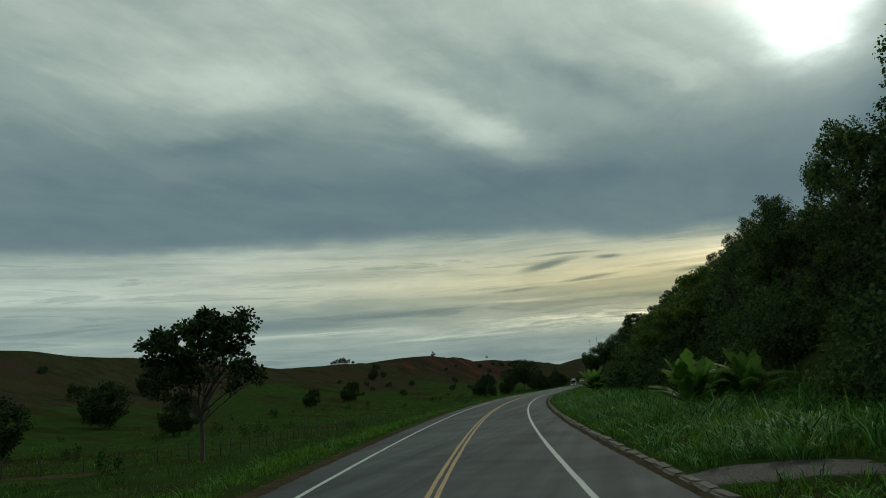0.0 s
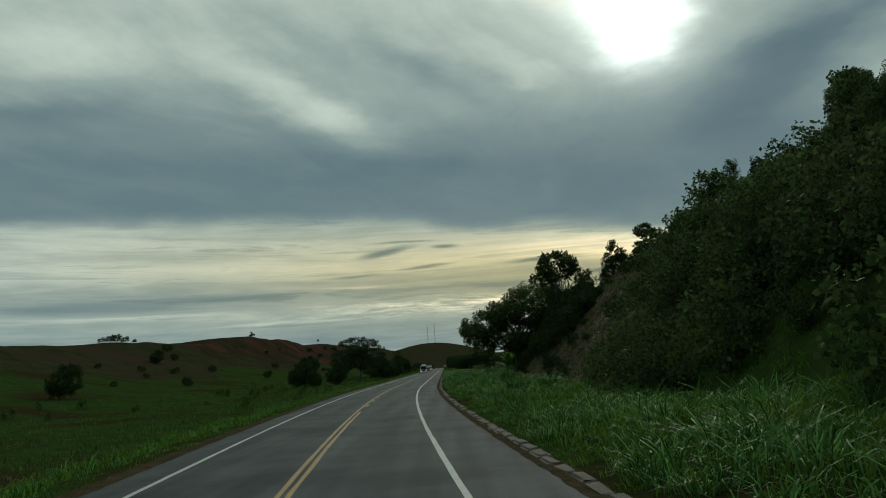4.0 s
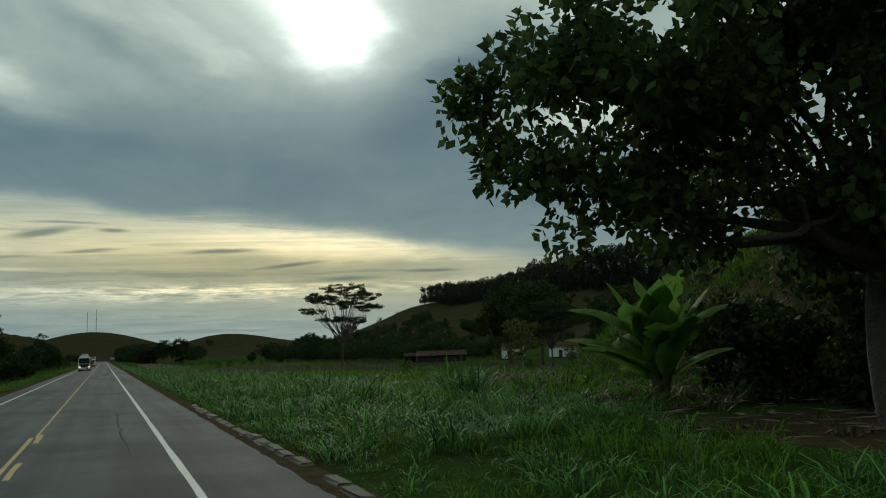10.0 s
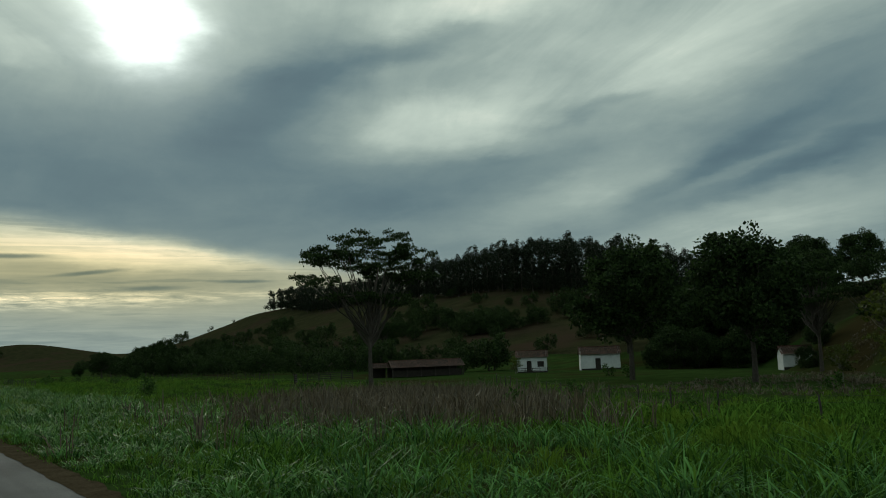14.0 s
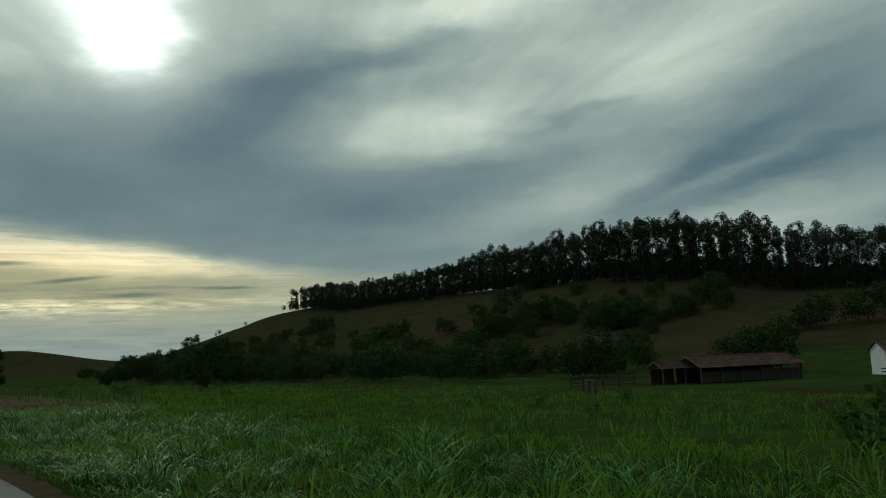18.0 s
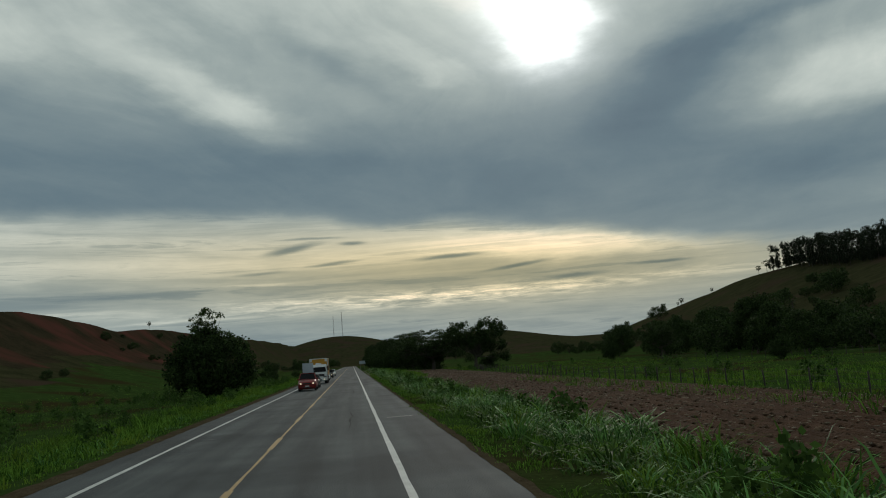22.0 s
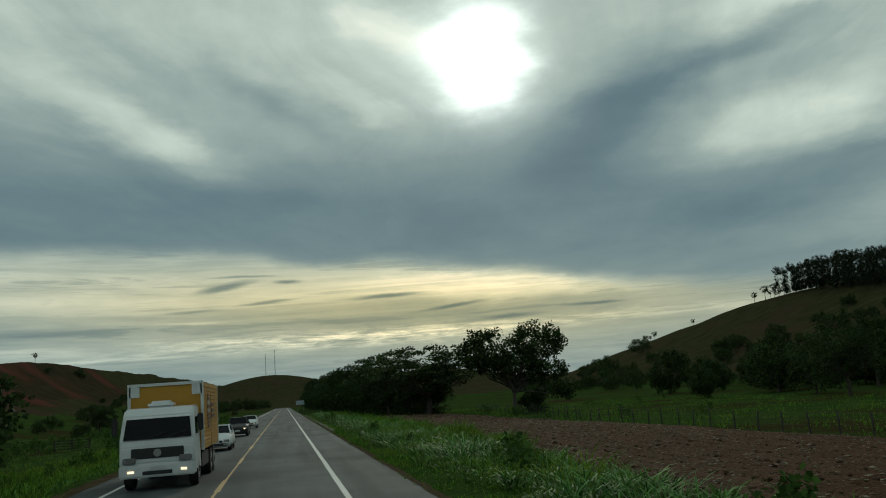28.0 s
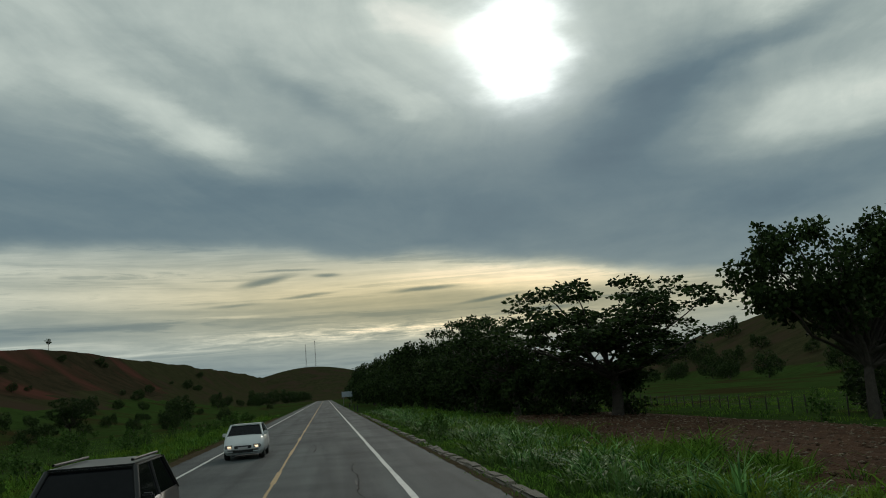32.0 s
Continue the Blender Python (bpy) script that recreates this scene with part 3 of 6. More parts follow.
# ---------------------------------------------------------------- road
def ribbon(name, u0, u1, z, mat, y0=-140.0, y1=1150.0, step=4.0, wander=0.0, parent=None, seed=0):
    ys = np.arange(y0, y1 + 0.01, step)
    rng = np.random.default_rng(seed)
    wa, wb = wander if isinstance(wander, tuple) else (wander, wander)
    w0, w1 = rng.uniform(-wa, wa, len(ys)), rng.uniform(-wb, wb, len(ys))
    xs = road_x(ys)
    X = np.stack([xs + u0 + w0, xs + u1 + w1], 1)
    Y = np.stack([ys, ys], 1)
    zz = land(xs, ys) + 0.05 + z
    return part(name, mesh_grid(name, X, Y, np.stack([zz, zz], 1)), mat, parent)


road = ribbon("road", -4.7, 5.5, 0.0, M_ASPHALT, wander=0.05, step=1.5, seed=1)
tagged(road, "two-lane grey asphalt highway with worn patches", "road", kind="structure")
for nm, u, lab in (("edge_line_west", -3.5, "white painted edge line"), ("edge_line_east", 3.5, "white painted edge line")):
    tagged(ribbon(nm, u - 0.075, u + 0.075, 0.005, M_WHITE_LINE, wander=0.012, step=1.5, seed=3), lab, "road marking", kind="structure")
# the centre: double yellow through the bend, then a worn single line with dashes beside it
tagged(ribbon("centre_line", -0.17, -0.05, 0.005, M_YELLOW_LINE, y1=262, wander=0.012, step=1.5, seed=4), "solid yellow centre line", "road marking", kind="structure")
tagged(ribbon("centre_line", 0.06, 0.18, 0.005, M_YELLOW_LINE, y1=150, wander=0.012, step=1.5, seed=5), "second solid yellow centre line", "road marking", kind="structure")
tagged(ribbon("centre_line", -0.03, 0.05, 0.005, M_YELLOW_LINE, y0=262, wander=0.014, step=1.5, seed=6), "worn solid yellow centre line", "road marking", kind="structure")
for i in range(14):
    y = 156 + i * 8.0
    d = ribbon("centre_dash", 0.05, 0.19, 0.005, M_YELLOW_LINE, y0=y, y1=y + 3, step=1.5, wander=0.02, seed=30 + i)
    tagged(d, "worn yellow dash beside the solid centre line", "road marking", "centre dashes", "structure")
for i in range(32):
    y = 392 + i * 12.0
    d = ribbon("centre_dash", -0.07, 0.09, 0.009, M_YELLOW_LINE, y0=y, y1=y + 4, step=2, wander=0.015, seed=60 + i)
    tagged(d, "yellow dash repainted over the worn centre line", "road marking", "centre dashes", "structure")

# ---------------------------------------------------------------- trees
def tubes(paths, sides=6):
    """One mesh from tapering limbs: each a list of points and of radii."""
    V, F, base = [], [], 0
    ring = np.linspace(0, 2 * np.pi, sides, endpoint=False)
    for pts, rad in paths:
        pts = np.asarray(pts, float)
        d = np.gradient(pts, axis=0)
        d /= np.linalg.norm(d, axis=1, keepdims=True) + 1e-9
        side = np.cross(d, (0.3, 0.9, 0.2))
        side /= np.linalg.norm(side, axis=1, keepdims=True) + 1e-9
        up = np.cross(d, side)
        n = len(pts)
        ringv = pts[:, None] + (np.cos(ring)[None, :, None] * side[:, None] + np.sin(ring)[None, :, None] * up[:, None]) * np.asarray(rad)[:, None, None]
        V.append(ringv.reshape(-1, 3))
        a = (np.arange(n - 1)[:, None] * sides + np.arange(sides)[None]).ravel()
        b = (np.arange(n - 1)[:, None] * sides + (np.arange(sides)[None] + 1) % sides).ravel()
        F.append(np.stack([a, b, b + sides, a + sides], 1) + base)
        base += n * sides
    me = bpy.data.meshes.new("limbs")
    fast(me, np.concatenate(V), np.concatenate(F))
    me.shade_smooth()
    return me


def leaves(centres, spread, count, size, rng, droop=0.3, flat=0.0):
    """Pointed leaves round each clump's centre, one mesh."""
    c = np.repeat(np.asarray(centres, float), count, axis=0)
    n = len(c)
    sp = np.repeat(np.broadcast_to(spread, (len(centres),)), count)[:, None]
    off = rng.normal(0, 1, (n, 3)) * (1, 1, 1 - flat)
    off *= (rng.random((n, 1)) ** 0.4) / (np.linalg.norm(off, axis=1, keepdims=True) + 1e-6) * (1 if flat < 0.1 else 1)
    p = c + off * sp * (1, 1, 1 - 0.6 * flat)
    d = rng.normal(0, 1, (n, 3)) + off * 0.8 + (0, 0, -droop)
    d /= np.linalg.norm(d, axis=1, keepdims=True)
    s = np.cross(d, rng.normal(0, 1, (n, 3)))
    s /= np.linalg.norm(s, axis=1, keepdims=True) + 1e-6
    ln = size * rng.uniform(0.6, 1.3, (n, 1))
    w = ln * 0.36
    V = np.stack([p, p + d * ln * 0.5 + s * w, p + d * ln, p + d * ln * 0.45 - s * w], 1).reshape(-1, 3)
    me = bpy.data.meshes.new("leaves")
    fast(me, V, np.arange(4 * n).reshape(n, 4))
    return me


def bent(a, b, rng, k=5, sag=0.12):
    a, b = np.asarray(a, float), np.asarray(b, float)
    t = np.linspace(0, 1, k)[:, None]
    mid = rng.normal(0, 1, 3) * np.linalg.norm(b - a) * sag
    return a + (b - a) * t + mid * (4 * t * (1 - t)) * (1, 1, 0.5)


def tree(name, label, seed, height, trunk_r, fork, lobes, clumps, per, clump_r, leaf, mat, bark, limbs=14, flat=0.0, lean=0.0, shell=0.55, category="tree", stems=1, sides=5):
    """A tree of real size at the origin. lobes: ellipsoids (x, y, z, rx, ry, rz) that the crown's clumps fill unevenly."""
    rng = np.random.default_rng(seed)
    vol = np.array([l[3] * l[4] * l[5] for l in lobes]) ** 0.75
    pick = rng.choice(len(lobes), clumps, p=vol / vol.sum())
    L = np.array(lobes, float)[pick]
    d = rng.normal(0, 1, (clumps, 3))
    d /= np.linalg.norm(d, axis=1, keepdims=True)
    r = shell + (1 - shell) * rng.random((clumps, 1)) ** 0.6
    cen = L[:, :3] + d * L[:, 3:] * r
    cen[:, 2] = np.maximum(cen[:, 2], 0.25)
    root = thing(name, label, category)
    top = np.array([lean * fork, 0.25 * lean * fork, fork])
    paths = []
    for k in range(stems):
        foot = np.array([0, 0, -0.4]) + (rng.normal(0, 0.35, 3) * (1, 1, 0) if k else 0)
        paths.append((bent(foot, top + (rng.normal(0, 0.5, 3) if k else 0), rng, 6, 0.04), np.linspace(trunk_r * (1.25 if not k else 0.8), trunk_r * 0.7, 6)))
    order = rng.permutation(clumps)[:limbs]
    for j in order:
        st = top * rng.uniform(0.72, 1.0)
        mid = st + (cen[j] - st) * 0.5 + rng.normal(0, 0.25, 3)
        p1 = bent(st, mid, rng, 4, 0.1)
        p2 = bent(mid, cen[j], rng, 4, 0.12)
        paths.append((np.concatenate([p1, p2[1:]]), np.linspace(trunk_r * 0.45, trunk_r * 0.08, 7)))
        near = np.argsort(((cen - mid) ** 2).sum(1))[1:3]
        for q in near:
            paths.append((bent(mid, cen[q], rng, 4, 0.12), np.linspace(trunk_r * 0.2, trunk_r * 0.05, 4)))
    me = tubes(paths, sides)
    me.materials.append(bark)
    part("trunk", me, None, root)
    lm = leaves(cen, clump_r * rng.uniform(0.7, 1.25, clumps), per, leaf, rng, flat=flat)
    lm.materials.append(mat)
    part("crown", lm, None, root)
    return root


def on_land(x, y, turn=0.0, size=1.0, sink=0.0, stretch=1.0):
    return pose(x, y, float(land(x, y)) - sink, 0, 0, turn) @ Matrix.Diagonal((size, size, size * stretch, 1))


def plant(root, places):
    """Stands a built plant at the first place and copies of it at the others: (x, y, turn, size, stretch)."""
    for k, p in enumerate(places):
        x, y, turn, size, st = (*p, 1.0)[:5]
        if k:
            copy_thing(root, on_land(x, y, turn, size, 0.05, st))
        else:
            first = on_land(x, y, turn, size, 0.05, st)
    root.matrix_basis = first


def scatter(rng, n, x0, x1, y0, y1, s0, s1, keep=None):
    out = []
    while len(out) < n:
        x, y = rng.uniform(x0, x1), rng.uniform(y0, y1)
        if keep is None or keep(x, y):
            out.append((x, y, rng.uniform(0, 360), rng.uniform(s0, s1)))
    return out


R = np.random.default_rng(11)
LEAFY = "dark green broadleaf tree with a dense uneven crown"
# a lone tree on the west verge
plant(tree("roadside_tree", "slender young tree with thin trunk and dense dark crown", 3, 10, 0.17, 3.4, [(0, 0, 7.6, 2.9, 2.8, 2.0), (1.3, 0.6, 9.0, 2.3, 2.0, 1.5), (-2.2, 0.3, 7.4, 1.8, 1.6, 1.5), (2.6, -0.6, 5.8, 1.5, 1.3, 1.0), (-1.6, 0, 5.2, 1.8, 1.6, 1.2)], 125, 75, 0.6, 0.3, M_LEAF, M_BARK, 20, flat=0.35), [(-9.2, 51.9, 20, 1.0)])

# hillside wood beside the bend
wood_near = tree("forest_tree", "dark leafy forest tree with layered uneven crown", 4, 9, 0.18, 3.0, [(0, 0, 5.4, 3.0, 3.0, 2.6), (1.2, 0.8, 7.9, 2.0, 2.0, 1.6), (-1.6, -0.5, 3.4, 2.4, 2.4, 1.8), (-1.4, 0.6, 7.0, 1.5, 1.5, 1.1), (2.2, -0.8, 4.4, 1.6, 1.6, 1.3)], 125, 90, 0.56, 0.25, M_LEAF_FOREST, M_BARK, 18, shell=0.6)
wood_lime = tree("forest_tree", "lighter yellow-green tree in front of the dark wood", 41, 8, 0.15, 2.6, [(0, 0, 5.6, 3.0, 2.6, 1.1), (1.6, 0.8, 7.2, 2.0, 2.0, 0.9), (-1.8, -0.5, 3.8, 2.2, 2.2, 0.9), (2.4, 0, 3.6, 1.8, 1.8, 0.8)], 100, 70, 0.6, 0.24, M_LEAF_LIME, M_BARK, 16, shell=0.4, flat=0.5)
wood_tall = tree("tall_forest_tree", "tall dark tree clothed in leaves to its top", 42, 14, 0.24, 8.0, [(0, 0, 10.8, 2.3, 2.3, 3.0), (0.6, 0.3, 13.0, 1.5, 1.5, 1.6), (-0.8, 0, 7.4, 2.6, 2.6, 2.6), (0.6, 0, 4.0, 2.8, 2.8, 2.6), (-1.6, 0.4, 9.6, 1.6, 1.6, 1.4)], 170, 70, 0.7, 0.24, M_LEAF_FOREST, M_BARK, 16, shell=0.6)
wood_a = tree("forest_tree", LEAFY, 5, 9, 0.18, 3.0, [(0, 0, 5.4, 3.0, 3.0, 3.0), (1.0, 0.8, 7.8, 2.2, 2.2, 2.0), (-1.2, -0.5, 3.4, 2.4, 2.4, 2.0)], 95, 52, 0.62, 0.32, M_LEAF_FOREST, M_BARK, 14, sides=4, shell=0.6)
wood_b = tree("forest_tree", "tall dark forest tree with open upper branches", 6, 11, 0.16, 5.0, [(0, 0, 8.8, 2.2, 2.2, 1.8), (0.6, 0.4, 5.5, 2.0, 2.0, 1.6), (-0.8, 0, 2.5, 1.8, 1.8, 1.6)], 70, 55, 0.52, 0.28, M_LEAF_FOREST, M_BARK, 18, sides=4, flat=0.3)
wood_c = tree("forest_shrub", "rounded dark green shrub at the wood's edge", 7, 5, 0.1, 1.4, [(0, 0, 2.4, 2.4, 2.4, 2.3), (1.2, 0.3, 1.4, 1.6, 1.6, 1.4)], 62, 40, 0.6, 0.25, M_LEAF_FOREST, M_BARK, 8, stems=2, category="shrub", sides=4)
bank = lambda a, b: (lambda x, y: a < x - float(road_x(y)) < b)
plant(wood_near, scatter(R, 24, 14, 62, -14, 58, 0.65, 1.0, bank(18.5, 40)) + scatter(R, 18, 14, 62, 58, 130, 0.5, 0.75, bank(18, 27)))
plant(wood_tall, [(45.5, 157, 40, 0.6), (43.2, 172.5, 150, 0.4), (46.2, 144, 250, 0.8), (33.8, 174.5, 0, 0.34), (44, 150, 10, 0.55), (41, 164, 90, 0.42), (47, 150, 200, 0.6), (38, 140, 30, 0.55), (36, 150, 300, 0.45), (30.5, 63, 30, 0.66), (33, 70, 130, 0.62), (29, 73, 230, 0.5), (35, 60, 0, 0.8), (34.6, 38.5, 0, 0.98), (37, 44, 60, 0.95), (36.5, 34, 120, 1.05), (30.5, 28, 200, 0.6), (33, 41, 20, 0.7), (34, 27, 300, 0.9), (31, 92, 10, 0.55), (34, 103, 80, 0.65), (36.5, 99, 250, 0.62), (37, 110, 40, 0.75), (33, 112, 140, 0.6)])
plant(wood_lime, [(24.5, 86, 0, 0.95), (22.4, 98, 90, 0.7), (27.5, 78, 200, 0.9), (23.6, 115.3, 30, 0.8), (26.8, 112.5, 130, 0.7), (22.5, 122, 70, 0.6), (25.5, 104, 240, 0.75)])
plant(wood_a, scatter(R, 36, 14, 62, 50, 168, 0.45, 0.72, bank(22, 46)))
plant(wood_b, scatter(R, 30, 14, 62, -10, 170, 0.45, 0.72, bank(20, 44)) + scatter(np.random.default_rng(85), 26, 14, 62, 30, 150, 0.4, 0.62, bank(20, 34)))
plant(wood_c, scatter(R, 44, 14, 50, -12, 172, 0.6, 1.1, bank(16.5, 26)) + scatter(R, 52, 14, 50, -8, 165, 0.45, 0.85, bank(16.2, 23)) + scatter(R, 12, 17, 26, 138, 160, 0.7, 1.1) + scatter(np.random.default_rng(78), 70, 14, 56, -8, 170, 0.7, 1.2, bank(20, 38)) + scatter(np.random.default_rng(84), 60, 14, 40, 78, 130, 0.8, 1.3, bank(17.5, 28)))

# ---- trees on the steep slope and the big tree at its end
plant(tree("slope_tree", "open tree with long trunk and airy crown on the slope", 8, 9.5, 0.13, 5.0, [(0, 0, 7.6, 2.6, 2.6, 1.8), (-1.6, 0, 6.2, 1.4, 1.4, 1.0), (0.8, 0.3, 3.6, 1.6, 1.4, 1.6)], 80, 50, 0.55, 0.34, M_LEAF_LIGHT, M_BARK, 18, flat=0.3), [(25.6, 234, 0, 1.32), (33.4, 206.4, 140, 0.5), (31, 199, 50, 0.35)])
plant(tree("slope_tree", "dense dark oval tree standing on the slope", 9, 6.5, 0.14, 2.2, [(0, 0, 3.6, 1.8, 1.8, 2.8), (0.3, 0, 2.0, 2.0, 2.0, 1.6)], 75, 70, 0.5, 0.26, M_LEAF, M_BARK, 9), [(34.2, 227.6, 0, 0.85), (32.6, 226.5, 80, 0.6), (27.9, 222.3, 80, 0.8), (29.6, 192.6, 200, 0.62), (31, 190.5, 20, 0.6), (25, 232, 50, 1.0), (23.5, 244, 120, 0.6), (27, 238, 200, 1.0), (30, 233, 20, 0.7)])
plant(tree("slope_shrub", "low dark shrub on the steep grassy slope", 10, 2, 0.05, 0.5, [(0, 0, 0.9, 1.2, 1.2, 0.9)], 26, 40, 0.4, 0.2, M_LEAF, M_BARK, 6, category="shrub", stems=2), scatter(R, 34, 17, 42, 168, 262, 0.5, 1.3) + scatter(np.random.default_rng(79), 60, 18.5, 40, 166, 246, 0.3, 0.8))
big = tree("spreading_tree", "huge spreading tree with drooping leafy boughs over the verge", 12, 18, 0.42, 4.5,
           [(-7.3, 2, 7.4, 3.0, 2.8, 1.6), (-5.2, -1.5, 8.8, 4.2, 3.5, 2.2), (-1.5, -2, 10.4, 3.6, 3.6, 2.4), (2.6, -2, 11.4, 4.8, 4.5, 3.4), (6.4, 0, 11.6, 4.4, 4.4, 3.4), (9.6, 1, 8.6, 3.6, 4.0, 3.2), (0, 0, 6.8, 5.6, 4.5, 2.6), (-5.5, 2, 4.8, 2.2, 2.2, 1.2), (4, 1, 4.2, 5.5, 4.0, 2.6)],
           560, 110, 0.84, 0.3, M_LEAF_FOREST, M_BARK, 50, shell=0.55, sides=7)
plant(big, [(19.4, 247.0, 0, 1.03)])
under = tree("understorey_bush", "dark undergrowth below the big tree", 13, 3.5, 0.08, 0.8, [(0, 0, 1.6, 2.2, 2.0, 1.6), (1.2, 0.5, 2.6, 1.2, 1.2, 1.0)], 52, 48, 0.5, 0.26, M_LEAF, M_BARK, 8, category="bush", stems=2)
plant(under, scatter(np.random.default_rng(80), 70, 20.5, 30, 207, 242, 0.45, 0.9, lambda x, y: x < 21 + (y - 205) * 0.45) + scatter(np.random.default_rng(77), 18, 20.5, 29, 206, 229, 0.35, 0.7) + scatter(R, 12, 21, 26, 228, 240, 0.5, 0.8) + scatter(R, 16, 22, 31, 238, 252, 0.4, 0.8) + scatter(R, 12, 20.5, 27, 240, 254, 0.6, 1.0) + scatter(R, 14, 22, 28, 244, 256, 0.6, 1.1) + scatter(R, 26, 22, 28, 205, 228, 0.4, 0.8) + scatter(R, 8, 44, 56, 268, 284, 0.4, 0.7) + [(20.5, 646, 0, 1.2), (19, 651, 30, 1.3), (18.5, 660, 80, 1.3), (17.5, 667, 10, 1.4), (22.5, 650, 50, 1.3), (23.5, 642, 50, 1.1), (17, 676, 50, 1.4), (16.5, 682, 90, 1.4), (21, 660, 0, 1.4), (20, 672, 0, 1.4), (33, 626, 0, 0.8), (35, 630, 60, 1.0), (22, 249, 20, 0.9), (24, 246, 20, 0.8), (20.5, 243, 300, 0.8), (23, 241, 300, 0.9), (24, 240, 10, 0.6)])
plant(tree("bare_tree", "nearly bare spindly tree with few leaves", 14, 13, 0.16, 5.5, [(0, 0, 10, 3.2, 3.0, 2.6), (2, 0, 8, 2.5, 2.2, 1.8)], 46, 14, 0.6, 0.24, M_LEAF, M_BARK, 30), [(29, 249.5, 0, 1.15), (34, 206, 30, 0.3), (38.5, 277, 90, 0.56), (110.5, 345.2, 90, 0.78)])

# ---- bananas
def banana(name, label, seed, height, count):
    rng = np.random.default_rng(seed)
    root = thing(name, label, "banana plant")
    me = tubes([(bent((rng.normal(0, 0.25), rng.normal(0, 0.25), -0.3), (rng.normal(0, 0.3), rng.normal(0, 0.3), height * rng.uniform(0.35, 0.5)), rng, 5, 0.03), np.linspace(0.16, 0.08, 5)) for _ in range(3)], 8)
    me.materials.append(M_BANANA_STEM)
    part("stem", me, None, root)
    for k in range(count):
        a = k * 2.4 + rng.uniform(-0.4, 0.4)
        rise = rng.uniform(0.6, 1.44)
        ln = height * rng.uniform(0.5, 0.72)
        low = rng.uniform(0.06, 0.36)
        n = 12
        t = np.linspace(0, 1, n)
        up = np.sin(np.minimum(rise, 1.45)) * t - (1.45 - rise * 0.8) * 0.55 * t ** 2.2
        out = np.cos(rise) * t + 0.15 * t ** 2
        spine = np.stack([np.cos(a) * out * ln, np.sin(a) * out * ln, height * low + up * ln], 1) + rng.normal(0, 0.12, 3) * (1, 1, 0.6)
        wide = ln * 0.16 * np.sin(np.pi * np.clip((t - 0.12) / 0.88, 0, 1)) ** 0.6 + 0.012
        sd = np.array([-np.sin(a), np.cos(a), 0])
        tear = 1 - 0.45 * (rng.random((n, 2)) > 0.7)
        lft = spine + sd * (wide * tear[:, 0])[:, None] - (0, 0, 1) * (wide * 0.35)[:, None]
        rgt = spine - sd * (wide * tear[:, 1])[:, None] - (0, 0, 1) * (wide * 0.35)[:, None]
        X = np.stack([lft, spine, rgt], 1)
        lm = mesh_grid("leaf", X[..., 0], X[..., 1], X[..., 2])
        part("leaf", lm, M_BANANA, root)
    return root


plant(banana("banana_plant", "tall banana clump with broad torn leaves", 1, 4.2, 32), [(21.9, 44.5, 0, 1.0), (15.6, 113.3, 120, 1.2), (18.8, 255.4, 0, 1.35)])
plant(banana("banana_plant", "banana clump with upright light leaves", 2, 4.0, 26), [(25.0, 46.0, 60, 1.05), (23.6, 48.5, 170, 0.9)])

# ---- meadow and farm trees
umb = tree("umbrella_tree", "tall flat-topped tree with tiered open branches in the meadow", 15, 17, 0.26, 6.5, [(0.5, 0, 16.0, 5.2, 4.6, 1.1), (4.8, 0, 14.6, 4.2, 3.6, 1.0), (-4.4, 0.5, 14.2, 4.2, 3.8, 1.0), (6.6, 0.5, 12.4, 3.2, 3.0, 0.8), (-6.6, 0, 11.8, 3.2, 2.8, 0.8), (0.5, 0, 13.0, 4.2, 3.4, 1.0), (-2.6, 0, 10.0, 3.2, 2.6, 0.7), (3.4, 0, 9.8, 2.8, 2.4, 0.7)], 230, 120, 0.82, 0.22, M_LEAF, M_BARK, 40, flat=0.75, shell=0.2)
plant(umb, [(44.4, 387.5, 0, 0.86, 1.14), (66, 345, 130, 0.62), (100, 372, 60, 0.9)])
plant(tree("young_tree", "small tree with yellow-green open foliage in the pasture", 16, 8, 0.13, 2.6, [(0, 0, 6.0, 3.0, 2.8, 1.6), (0.5, 0, 3.8, 3.2, 3.0, 0.9), (-1.5, 0, 2.6, 1.6, 1.6, 0.5)], 75, 30, 0.6, 0.3, M_LEAF_YELLOW, M_BARK_PALE, 22, flat=0.6, shell=0.2), [(58.9, 341.6, 0, 1.05), (95, 425, 10, 0.4), (76, 356, 50, 0.5)])
T1, T2 = (78.3, 383.5), (75, 364.5)
farm = tree("farm_tree", "very dark dense tall tree with clear trunk beside the farm", 17, 18, 0.32, 6, [(0, 0, 11, 6.5, 6.5, 5.0), (1.5, 0, 14.5, 4.4, 4.4, 3.4), (-2.5, 1, 8.5, 4.5, 4.5, 2.8)], 240, 70, 1.0, 0.44, M_LEAF, M_BARK, 14, shell=0.45)
plant(farm, [(88, 606, 20, 0.72), (95, 622, 60, 0.66), (92, 634, 160, 0.62), (T1[0], T1[1], 0, 0.97), (T2[0], T2[1], 70, 0.9), (135, 425, 80, 0.85), (146, 418, 30, 0.8), (150, 402, 200, 0.8), (150, 392, 10, 0.7), (140, 440, 0, 0.6), (155, 430, 50, 0.8), (166, 412, 50, 0.8)] + scatter(R, 22, 124, 146, 392, 428, 0.6, 0.85))
